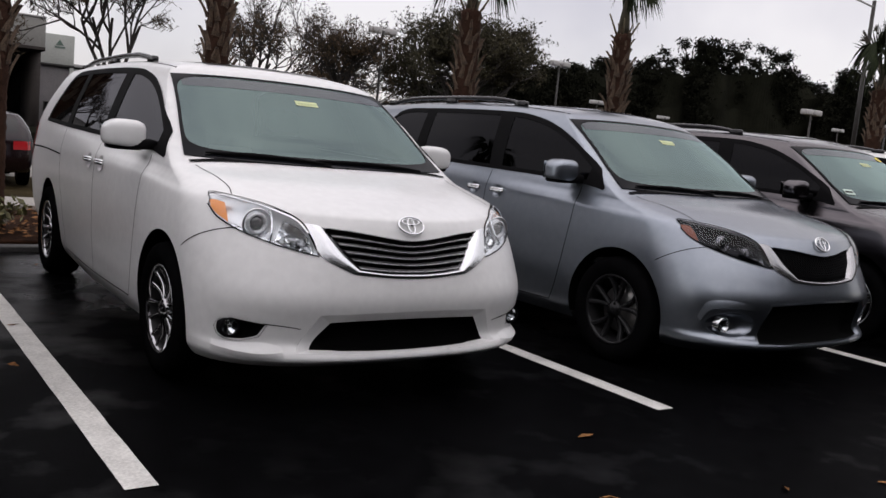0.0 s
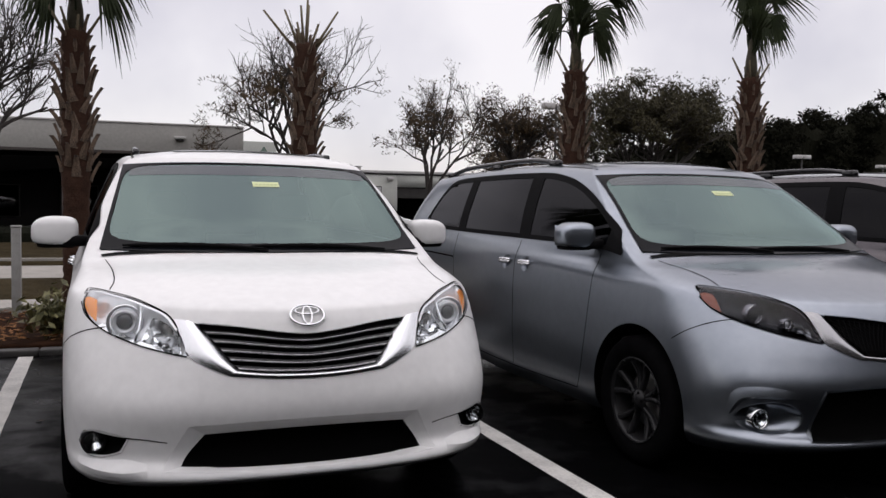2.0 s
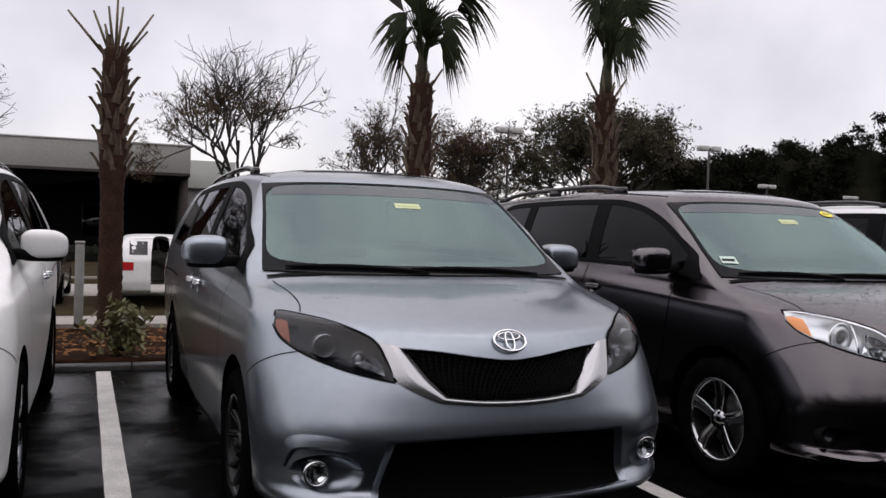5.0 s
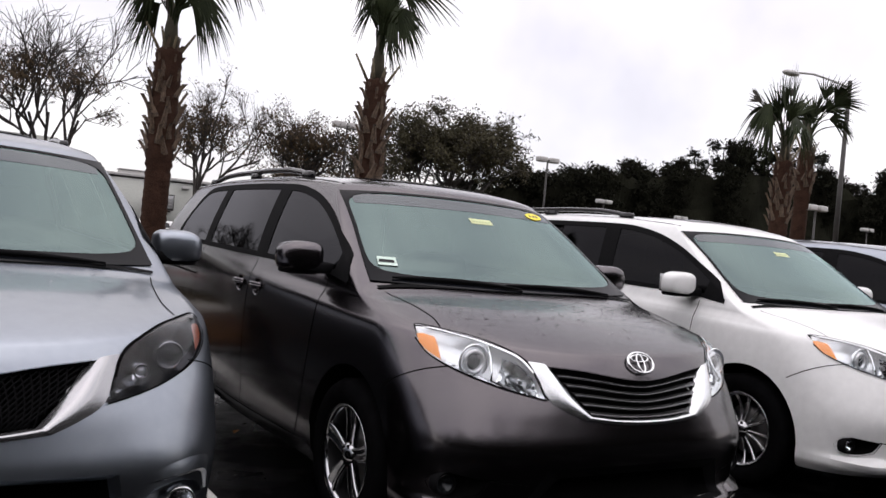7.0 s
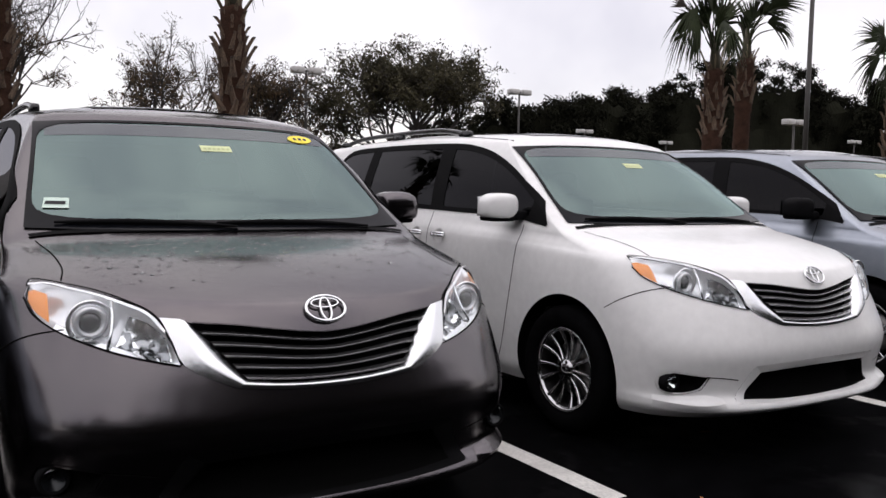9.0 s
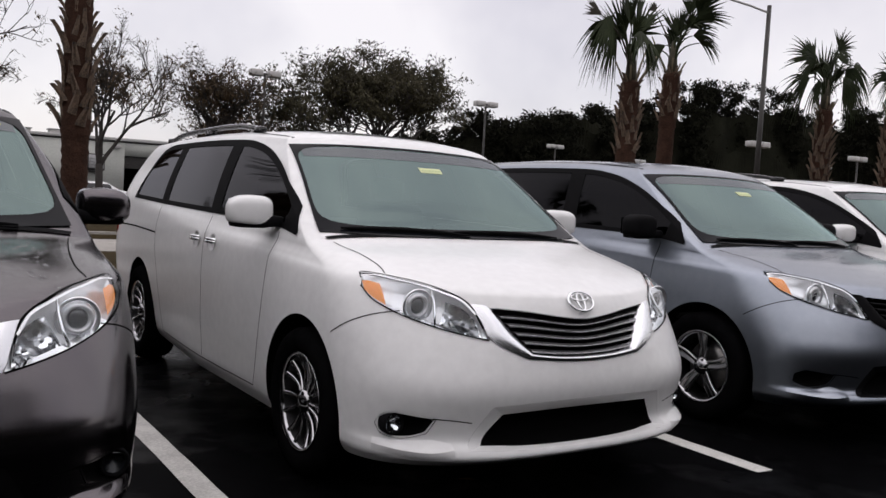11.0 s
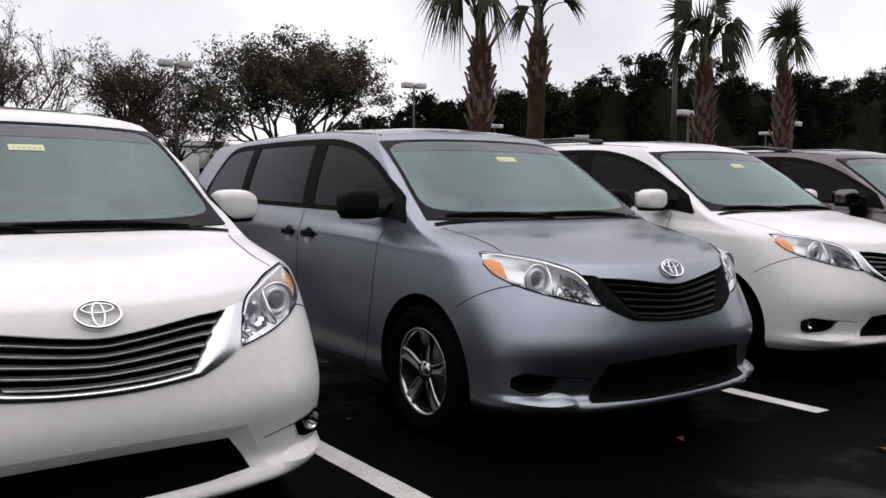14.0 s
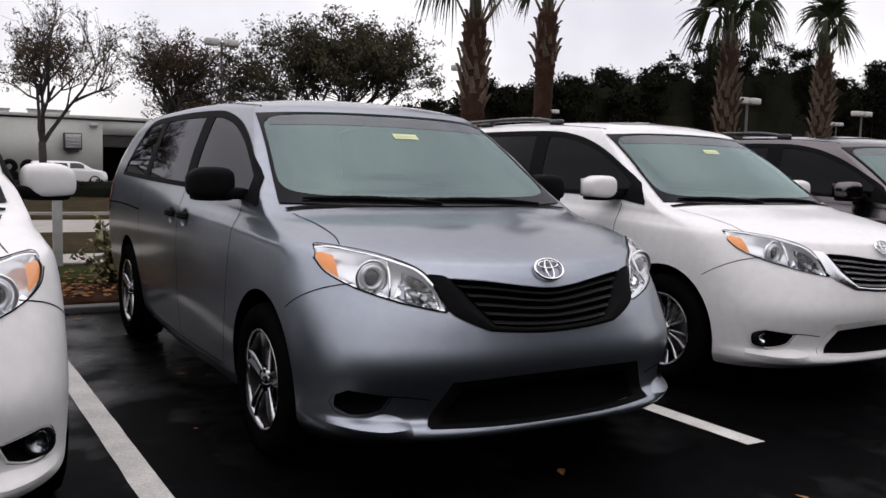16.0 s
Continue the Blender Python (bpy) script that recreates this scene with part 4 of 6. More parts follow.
        tagged(part("rain_beads", film, WATER, top), "beads of rain standing on the bonnet", kind="stuff")
    # emblem: an oval ring with two smaller ovals
    c, n = on_front(0, 0.918)
    right, up = Vector((1, 0, 0)), n.cross(Vector((1, 0, 0))).normalized()
    up = up if up.z > 0 else -up
    bm = bmesh.new()
    for rx, rz, dz, th in ((0.072, 0.048, 0, 0.0062), (0.050, 0.017, 0.020, 0.0045), (0.019, 0.043, -0.001, 0.0045)):
        pts = [c + n * 0.010 + right * rx * math.cos(a) + up * (rz * math.sin(a) + dz) for a in np.linspace(0, 2 * math.pi, 33)]
        tube(pts, th, 6, bm, cap=False)
    part("emblem", bm, CHROME, top)
    # lower intake: a painted bevel round a black opening
    frame_in = bmesh.new()
    sink = 0.019
    for o, i in ((out_top, in_top), (out_low, in_low)):
        sheet(o, i, 30, 5, on_front, 0.0008, frame_in, depth=lambda u, v: sink * v)
    for k in (0, -1):
        sheet([out_top[k], out_low[k]], [in_top[k], in_low[k]], 8, 5, on_front, 0.0008, frame_in, depth=lambda u, v: sink * v)
    part("intake_bevel", outward(frame_in, (0, -1, 0)), trim.get("bevel", BLACK_TRIM), top)
    # the opening's shade is put into this sheet's colour
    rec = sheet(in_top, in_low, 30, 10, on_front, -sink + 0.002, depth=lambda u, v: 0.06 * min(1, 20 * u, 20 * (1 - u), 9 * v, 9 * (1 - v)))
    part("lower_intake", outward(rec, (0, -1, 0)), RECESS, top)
    if trim.get("sunroof"):
        sr = sheet([(-0.42, 1.98), (0, 1.96), (0.42, 1.98)], [(-0.42, 2.62), (0, 2.63), (0.42, 2.62)], 9, 6, on_top, 0.006)
        part("sunroof", outward(sr, (0, 0, 1)), GLOSS_BLACK, top)
    return top


WHITE_TRIM = dict(kind="chrome", cup=WHITE, handle=CHROME, mirror=WHITE, wheel="many", metal=ALLOY, rails=True, sunroof=True, bevel=WHITE, slat=SATIN, fog=FACETS)
SPORT_TRIM = dict(kind="sport", cup=SILVER, handle=CHROME, mirror=SILVER, wheel="sport", metal=BLACK_ALLOY, rails=True, sunroof=True, beads=4, bevel=SILVER, fog=FACETS)
# grey van: fog bowl takes the dark bezel colour to paint in low light
GREY_TRIM = dict(kind="chrome", cup=GREY, handle=GREY, mirror=GREY, wheel="five", metal=ALLOY, rails=True, sunroof=True, extra_stickers=True, beads=7, slat=DARK_SLAT, fog=REFLECTOR_DARK)
PLAIN_TRIM = dict(kind="plain", cup=SILVER_BLUE, handle=BLACK_TRIM, mirror=BLACK_TRIM, wheel="five", metal=ALLOY, slat=BLACK_SLAT)


# ---- the row of vans ----
van_a = van("pearl white minivan with chrome grille, many-spoke wheels and black roof rails", WHITE, WHITE_TRIM)
van_b = van("wet silver minivan with black mesh grille and black alloy wheels", SILVER, SPORT_TRIM)
van_c = van("dark grey minivan with chrome grille, its bonnet beaded with rain", GREY, GREY_TRIM)
van_e = van("silver-blue minivan with black grille, black mirrors and bare roof", SILVER_BLUE, PLAIN_TRIM)
van_a.matrix_world = pose(0.001, -0.001, 0, 0, 0, 1.29)
van_b.matrix_world = pose(2.883, -0.376, 0, 0, 0, 2.2)
van_c.matrix_world = pose(5.537, -0.401, 0, 0, 0, 1.75)
van_e.matrix_world = pose(11.138, -0.144, 0, 0, 0, 1.21)
copy_thing(van_a, pose(8.346, -0.225, 0, 0, 0, 1.91))
copy_thing(van_a, pose(13.847, 0.15, 0, 0, 0, 2.1))
copy_thing(van_c, pose(16.537, 0.201, 0, 0, 0, 0.83))
copy_thing(van_c, pose(-2.82, 0.05, 0, 0, 0, 1.5))

# ---- ground ----
def strip(name, label, category, mat, y0, y1, z, x0=-70.0, x1=130.0, nx=60, ny=4, rough=0.0, under=0.3, slope=0.0):
    """A bed or pavement lying on the ground, with its own edge down to it."""
    rows = []
    ys = np.linspace(y0, y1, ny)
    rows.append([(x, y0 - 0.001, z - under) for x in np.linspace(x0, x1, nx)])
    for y in ys:
        k = (y - y0) / (y1 - y0)
        rows.append([(x, y, z + slope * k + (rough * noise.noise(Vector((x * 1.7, y * 1.7, 3))) if y0 < y < y1 else 0)) for x in np.linspace(x0, x1, nx)])
    rows.append([(x, y1 + 0.001, z + slope - under) for x in np.linspace(x0, x1, nx)])
    return tagged(part(name, outward(from_grid(rows), (0, 0, 1)), mat, None, smooth=rough > 0), label, category, kind="structure")


def wet_asphalt():
    m = material("wet_asphalt", (0.0020, 0.0020, 0.0023), 0.5, vary=0.4, vary_scale=0.6, bump=0.12, bump_scale=110, spec=0.06)
    nodes, links = m.node_tree.nodes, m.node_tree.links
    b = nodes["Principled BSDF"]
    n, r = nodes.new("ShaderNodeTexNoise"), nodes.new("ShaderNodeValToRGB")
    n.inputs["Scale"].default_value, n.inputs["Detail"].default_value = 1.8, 8.0
    r.color_ramp.elements[0].position, r.color_ramp.elements[1].position = 0.20, 0.66
    r.color_ramp.elements[0].color, r.color_ramp.elements[1].color = (0.17, 0.17, 0.17, 1), (0.42, 0.42, 0.42, 1)
    links.new(nodes.new("ShaderNodeTexCoord").outputs["Object"], n.inputs["Vector"])
    links.new(r.outputs["Color"], b.inputs["Roughness"])
    gloss = nodes.new("ShaderNodeValToRGB")
    gloss.color_ramp.elements[0].position, gloss.color_ramp.elements[1].position = 0.22, 0.56
    gloss.color_ramp.elements[0].color, gloss.color_ramp.elements[1].color = (0.12, 0.12, 0.12, 1), (0.006, 0.006, 0.006, 1)
    # rainwater stands towards the kerb
    place, kerbside, wet = nodes.new("ShaderNodeSeparateXYZ"), nodes.new("ShaderNodeMapRange"), nodes.new("ShaderNodeMath")
    links.new(nodes.new("ShaderNodeTexCoord").outputs["Object"], place.inputs[0])
    links.new(place.outputs["Y"], kerbside.inputs["Value"])
    kerbside.inputs["From Min"].default_value, kerbside.inputs["From Max"].default_value = 0.6, 4.7
    kerbside.inputs["To Min"].default_value, kerbside.inputs["To Max"].default_value = -0.09, 0.17
    wet.operation = "SUBTRACT"
    links.new(n.outputs["Fac"], wet.inputs[0])
    links.new(kerbside.outputs["Result"], wet.inputs[1])
    links.new(wet.outputs[0], r.inputs["Fac"])
    links.new(wet.outputs[0], gloss.inputs["Fac"])
    links.new(gloss.outputs["Color"], b.inputs["Specular IOR Level"])
    return m


ASPHALT = wet_asphalt()
LINE = material("white_road_paint", (0.58, 0.57, 0.54), 0.55, vary=0.22, vary_scale=5, bump=0.2, bump_scale=80)
CONCRETE = material("pale_concrete", (0.27, 0.255, 0.23), 0.8, vary=0.18, vary_scale=2, bump=0.2, bump_scale=50)
KERB = material("wet_kerb_concrete", (0.050, 0.048, 0.046), 0.6, vary=0.3, vary_scale=5, bump=0.2, bump_scale=60)
MULCH = material("pine_bark_mulch", (0.026, 0.012, 0.0065), 0.95, vary=0.6, vary_scale=5, bump=1.0, bump_scale=40, spec=0.04)
GRASS = material("winter_grass", (0.034, 0.026, 0.013), 0.95, vary=0.45, vary_scale=1.5, bump=0.8, bump_scale=90, spec=0.04)
GREEN = material("green_grass", (0.022, 0.027, 0.007), 0.95, vary=0.4, vary_scale=2.5, bump=0.8, bump_scale=90, spec=0.04)
LEAF_LITTER = material("dry_leaves", (0.19, 0.092, 0.036), 0.9, vary=0.7, vary_scale=4, spec=0.1)

LOW = -0.30
rows = [[(x, y, z) for x in np.linspace(-400, 400, 41)] for y, z in ((-400, 0), (-60, 0), (-20, 0), (0, 0), (4, 0), (8.9, 0), (12.4, LOW - 0.04), (16.0, LOW - 0.04), (40, LOW - 0.04), (90, LOW - 0.04), (400, LOW - 0.04))]
tagged(part("ground", outward(from_grid(rows), (0, 0, 1)), ASPHALT, None, smooth=False), "wet black asphalt of a car park", "asphalt", kind="structure")

# kerb stones along the planting bed
for k in range(46):
    x = -24 + k * 1.5
    kb = box((x, 4.98, -0.05), (x + 1.492, 5.14, 0.055), 0.015)
    tagged(part("kerb", kb, KERB, None), "wet dark concrete kerb stone", "kerb", "kerb stones", "structure")
strip("mulch_bed", "brown pine bark mulch strewn with leaves in a planting bed", "mulch", MULCH, 5.13, 7.86, 0.07, x1=7.6, nx=160, ny=16, rough=0.05)
strip("mulch_bed", "brown pine bark mulch in a narrow planting bed", "mulch", MULCH, 5.13, 6.25, 0.07, x0=7.6, nx=160, ny=12, rough=0.05)
strip("lawn", "damp green lawn strip beside the bed", "lawn", GREEN, 6.25, 7.86, 0.10, x0=7.6, ny=6, nx=160, rough=0.02)
strip("sidewalk", "pale concrete footpath", "footpath", CONCRETE, 7.85, 8.85, 0.118)
strip("verge", "brownish winter grass bank below the footpath", "grass", GRASS, 8.85, 12.3, 0.10, ny=8, nx=120, slope=-0.37, rough=0.02)
strip("verge", "brownish flat winter grass verge", "grass", GRASS, 12.29, 17.2, -0.272, ny=8, nx=120, rough=0.02)
strip("street", "pale concrete street", "street", CONCRETE, 17.2, 21.2, LOW + 0.03)
strip("far_verge", "brown winter grass beyond the street", "grass", GRASS, 21.2, 36.0, LOW + 0.05, ny=8, nx=120, rough=0.04)
strip("street_kerb", "pale kerb along the far verge", "kerb", CONCRETE, 22.9, 23.15, LOW + 0.12)

# stall lines
for k, x in enumerate((-6.97, -4.19, -1.41, 1.44, 4.14, 6.93, 9.65, 12.43, 15.19, 17.95)):
    nose = Vector((x, -0.50 + 0.081 * (k - 2), 0))
    tail = Vector((x - 0.19, 4.93, 0))
    side = Vector((0.062, 0, 0))
    n = 24
    rr = [[], []]
    for i in range(n + 1):
        p = nose.lerp(tail, i / n)
        for j, s in enumerate((-1, 1)):
            rr[j].append(p + side * s + Vector((0.004 * noise.noise(Vector((k * 7.1 + s, i * 0.9, 0))), 0, 0.004)))
    ln = tagged(part("stall_line", outward(from_grid(rr), (0, 0, 1)), LINE, None, smooth=False), "worn white painted parking stall line", "stall line", "stall lines", "structure")


def scatter_leaves():
    """Single dead leaves lying on the bed and on the wet asphalt."""
    bm = bmesh.new()
    rnd = random.Random(5)
    spots = [(rnd.uniform(-6, 26), rnd.uniform(5.2, 6.3 if rnd.random() < 0.3 else 7.7), 0.11) for _ in range(9000)] + [(rnd.uniform(-3, 15), rnd.uniform(-2.5, 4.8), 0.006) for _ in range(70)]
    for x, y, z in spots:
        a, s = rnd.uniform(0, 6.3), rnd.uniform(0.02, 0.055)
        c, d = math.cos(a) * s, math.sin(a) * s
        up = rnd.uniform(0, 0.02)
        v = [bm.verts.new(p) for p in ((x - c, y - d, z), (x + d * 0.5, y - c * 0.5, z + up), (x + c, y + d, z + 0.004), (x - d * 0.5, y + c * 0.5, z + up * 0.3))]
        bm.faces.new(v)
    return tagged(part("fallen_leaves", bm, LEAF_LITTER, None, smooth=False), "dry fallen leaves on mulch and asphalt", "leaves", kind="stuff")


scatter_leaves()

# ---- palms ----
BARK_PALM = material("palm_trunk_bark", (0.040, 0.021, 0.014), 0.9, spec=0.1, vary=0.4, vary_scale=7, bump=0.9, bump_scale=26)
BOOT = material("palm_leaf_base", (0.030, 0.018, 0.013), 0.85, vary=0.65, vary_scale=6, bump=0.6, bump_scale=50, second=(0.19, 0.130, 0.085))
FROND = material("palm_frond", (0.021, 0.028, 0.011), 0.65, vary=0.5, vary_scale=4, spec=0.15)
DRY_FROND = material("withered_frond", (0.040, 0.032, 0.023), 0.8, vary=0.4, vary_scale=4)
SHAFT = material("palm_crown_shaft", (0.040, 0.034, 0.018), 0.8, vary=0.4, vary_scale=9, bump=0.6, bump_scale=30)
STALK = material("palm_leaf_stalk", (0.12, 0.095, 0.055), 0.7, vary=0.3, vary_scale=8)


def boot_mesh(seed):
    """A split leaf base: a stiff strap, wide at the trunk, forked and curling at the tip."""
    rnd = random.Random(seed)
    bm = bmesh.new()
    n, lean = 5, rnd.uniform(0.30, 0.52)
    rows = []
    for j in range(n + 1):
        s = j / n
        half = 0.052 * (1 - 0.62 * s)
        out, up = 0.012 + lean * 0.17 * s**1.6, 0.235 * s
        th = 0.022 * (1 - 0.4 * s)
        rows.append([(-half, out * 0.8, up), (-half * 0.4, out + th, up), (half * 0.4, out + th, up), (half, out * 0.8, up), (0, out - 0.012, up)])
    from_grid(rows, bm, closed_u=True)
    bm.verts.ensure_lookup_table()
    bm.faces.new(bm.verts[-5:])
    bmesh.ops.recalc_face_normals(bm, faces=bm.faces)
    me = bpy.data.meshes.new("boot")
    bm.to_mesh(me)
    bm.free()
    me.materials.append(BOOT)
    return me


BOOTS = [boot_mesh(k) for k in range(5)]


def fan(bm, root, hub, d, blade, spread, droop, roll, rnd, segs=24):
    """A fan leaf: a bowed stalk to its hub, then pleated blades joined near the hub and split into hanging tips."""
    d = d.normalized()
    flat = d.cross(Vector((0, 1, 0)))
    flat = flat.normalized() if flat.length > 0.05 else Vector((1, 0, 0))
    side = (flat * math.cos(roll) + d.cross(flat) * math.sin(roll)).normalized()
    nrm = side.cross(d).normalized()
    rise = Vector((0, 0, 0.55 * (hub - root).length))
    bend = hub - d * 0.3 * (hub - root).length
    pts = []
    for j in range(8):
        s = j / 7
        pts.append(root * (1 - s) ** 3 + (root + rise) * 3 * s * (1 - s) ** 2 + bend * 3 * s * s * (1 - s) + hub * s**3)
    tube(pts, [0.018 - 0.010 * j / 7 for j in range(8)], 5, bm)
    cup = rnd.uniform(0.05, 0.35)
    step = 2 * spread / (segs - 1)
    for k in range(segs):
        a = (k / (segs - 1) - 0.5) * 2 * spread
        L = blade * (0.78 + 0.22 * math.cos(a * 0.8)) * rnd.uniform(0.82, 1.08)
        out = d * math.cos(a) + side * math.sin(a)
        cross = nrm.cross(out).normalized()
        rows = []
        sag = droop * rnd.uniform(0.7, 1.4)
        for s in (0.02, 0.22, 0.42, 0.6, 0.8, 1.0):
            c = hub + out * L * s + nrm * cup * L * abs(math.sin(a)) * s - Vector((0, 0, sag * L * 0.8 * max(0, s - 0.25) ** 1.7))
            w = min(L * s * step * 0.56 + 0.002, 0.0165 * (1.04 - s) / 0.5)
            fold = nrm * w * 0.7
            rows.append([c - cross * w + fold, c, c + cross * w + fold])
        from_grid(rows, bm)


def palm(x, y, neck, seed, fronds, stubs, reach=1.0, smooth_to=1.75, lean=(0, 0), r=0.135, bald=False, label=""):
    rnd = random.Random(seed)
    top = thing("palm_tree", label or "young cabbage palm with ragged leaf bases, standing in a mulch bed", "palm tree", "palms along the car park", at=pose(x, y, 0.10))
    axis = lambda s: Vector((lean[0] * s, lean[1] * s, neck * s - 0.1 * (1 - s)))
    rings = 64
    bm = tube([axis(j / rings) for j in range(rings + 1)], [r * (0.90 if j / rings * neck < smooth_to - 0.1 else 1.0) * (1.08 - 0.12 * j / rings) * (1 + 0.035 * (-1) ** j + 0.03 * rnd.uniform(-1, 1)) * (0.55 if j == rings else 1) for j in range(rings + 1)], 14)
    part("trunk", bm, BARK_PALM, top)
    golden, z, k = 2.39996, smooth_to, 0
    while z < neck - 0.02:
        s = z / neck
        a = k * golden + rnd.uniform(-0.15, 0.15)
        b = new("boot", rnd.choice(BOOTS))
        b.parent = top
        c = axis(s)
        taper = 1.0 if z < neck - 0.5 else 0.75
        up = min(1.0, (neck - z) / 0.5)
        b.matrix_basis = Matrix.Translation(c + Vector((math.cos(a), math.sin(a), 0)) * r * (0.86 if up > 0.9 else 0.45 + 0.4 * up)) @ Euler((rnd.uniform(-0.22, 0.1) + 0.25 * (1 - up), rnd.uniform(-0.38, 0.38), a - math.pi / 2)).to_matrix().to_4x4() @ Matrix.Diagonal((rnd.uniform(0.75, 1.05) * taper, rnd.uniform(0.8, 1.25), rnd.uniform(0.7, 1.1) * taper, 1))
        z += 0.0215
        k += 1
    head = axis(1.0)
    core = tube([head - Vector((0, 0, 0.2)), head + Vector((0, 0, 0.20)), head + Vector((0, 0, 0.5))], [0.10, 0.075, 0.03], 8)
    if not bald:
        part("crown_shaft", core, SHAFT, top)
    else:
        core.free()
    for hx, hy, hz, angle, turn, blade, spread, droop, roll, dry in fronds:
        bm = bmesh.new()
        a, e = radians(angle), radians(turn)
        d = Vector((math.cos(a) * math.cos(e), math.sin(e), math.sin(a) * math.cos(e)))
        root = head + Vector((hx * 0.10, hy * 0.10, 0.05))
        hub = head + Vector((hx * (0.5 + 0.5 * reach), hy, hz * reach))
        fan(bm, root, hub, d, blade * (0.5 + 0.5 * reach), spread, droop, radians(roll), rnd, segs=max(9, int(19 * spread)))
        part("frond", bm, DRY_FROND if dry else FROND, top)
        if not dry:
            # an older leaf of the same whorl, lower and further round
            bm = bmesh.new()
            d2 = Matrix.Rotation(rnd.uniform(-0.35, 0.35), 3, "Y") @ d + Vector((0, rnd.uniform(-0.5, 0.5), -0.15))
            hub2 = head + Vector((hx * rnd.uniform(0.5, 1.0), hy + rnd.uniform(-0.18, 0.18), hz * reach * rnd.uniform(0.66, 0.92)))
            fan(bm, root, hub2, d2, blade * rnd.uniform(0.70, 0.95), spread, droop * 1.3 + 0.3, radians(rnd.uniform(-70, 70)), rnd, segs=max(9, int(19 * spread)))
            part("frond", bm, FROND, top)
    for lean_x, lean_y, length in stubs:
        d = Vector((lean_x, lean_y, 1)).normalized()
        foot = head + Vector((lean_x * 0.12, lean_y * 0.12, -0.12))
        part("cut_stalk", tube([foot, foot + d * length], [0.020, 0.012], 6), STALK, top)
    return top


def tuft(seed, n, lean=0.0, blade=(0.48, 0.66), base=(0.42, 0.72)):
    """Upright young fronds in the middle of a crown: hub, angle, turn, blade, spread, droop, roll, withered."""
    rnd = random.Random(seed)
    out = []
    for k in range(n):
        tip = 90 - lean + rnd.uniform(-26, 26)
        out.append((0.12 * math.cos(radians(tip)) + rnd.uniform(-0.06, 0.06), rnd.uniform(-0.10, 0.10), rnd.uniform(*base), tip, rnd.uniform(-22, 22), rnd.uniform(*blade), rnd.uniform(0.40, 0.62), rnd.uniform(0.0, 0.3), rnd.uniform(-45, 45), False))
    return out


STUBS = [(-0.55, 0.1, 0.42), (0.62, -0.1, 0.36), (-0.30, -0.3, 0.34), (0.28, 0.3, 0.30), (0.1, -0.4, 0.26)]
HANGING = [(-0.20, 0.10, 0.55, 215, 10, 0.44, 0.8, 1.6, 30, False), (0.22, -0.10, 0.55, -35, -15, 0.44, 0.8, 1.6, -30, False)]
palm(-1.25, 6.15, 3.05, 1, tuft(11, 4) + HANGING + [(-0.26, -0.10, 0.75, 190, -20, 0.50, 0.9, 1.5, 20, False), (0.25, 0.15, 0.80, -10, 15, 0.50, 0.9, 1.5, -20, False), (0.02, -0.2, 0.70, 70, -60, 0.5, 0.9, 1.4, 0, False)], STUBS, smooth_to=1.55, r=0.14)
palm(1.27, 7.05, 3.26, 2, [], [(-0.85, 0.0, 0.62), (-0.38, 0.1, 0.55), (0.62, 0.0, 0.62), (0.75, 0.1, 0.42), (-0.12, -0.2, 0.55), (0.10, 0.2, 0.62), (0.02, -0.1, 0.66), (-0.25, -0.2, 0.36), (0.3, -0.3, 0.36)], smooth_to=1.85, bald=True, r=0.14, label="palm with all its leaves cut off, only stalk stubs remaining")
palm(4.89, 6.95, 3.17, 3, tuft(12, 5) + [
    (0.40, -0.05, 0.95, 2, -10, 0.52, 0.85, 1.3, 25, False),
    (0.26, 0.05, 0.56, -38, 5, 0.46, 0.85, 0.9, -20, False),
    (0.16, -0.18, 0.62, -20, -40, 0.44, 0.9, 1.3, 10, False),
    (-0.20, 0.0, 0.72, 222, -10, 0.44, 0.70, 1.2, 15, False),
    (-0.14, 0.2, 0.60, 200, 40, 0.44, 0.9, 1.4, 0, False),
    (-0.24, -0.02, 0.71, 125, 0, 0.36, 0.32, 0.0, 5, True),
], STUBS, reach=1.2, smooth_to=1.95, lean=(0.03, 0.03), r=0.15)
palm(7.11, 6.14, 3.10, 4, tuft(14, 5) + [
    (-0.16, -0.08, 0.92, 198, -12, 0.40, 1.20, 0.9, 8, False),
    (0.22, -0.02, 0.93, 26, -8, 0.64, 1.00, 0.5, -10, False),
    (0.16, 0.08, 0.70, -40, 12, 0.46, 0.75, 0.9, 20, False),
    (0.10, 0.2, 0.85, 40, 35, 0.55, 0.9, 0.7, 0, False),
    (0.05, -0.16, 0.66, -60, -40, 0.42, 0.8, 1.0, 0, False),
], STUBS, reach=1.26, smooth_to=1.75, r=0.135)
palm(14.74, 6.55, 3.12, 5, tuft(15, 6, blade=(0.62, 0.82), base=(0.45, 0.75)) + [
    (-0.44, -0.05, 0.76, 238, -10, 0.62, 0.55, 0.9, 20, False),
    (-0.58, 0.00, 0.74, 150, 0, 0.34, 0.50, 0.2, 5, True),
    (-0.34, 0.15, 0.72, 228, 15, 0.58, 0.75, 1.2, -20, False),
    (0.34, 0.05, 0.80, 70, 0, 0.15, 0.9, 0.3, 10, True),
    (-0.05, -0.2, 0.60, 260, -50, 0.55, 0.8, 1.0, 0, False),
], STUBS + [(0.75, 0.0, 0.66), (0.55, 0.2, 0.7)], reach=1.15, smooth_to=2.05, r=0.15)
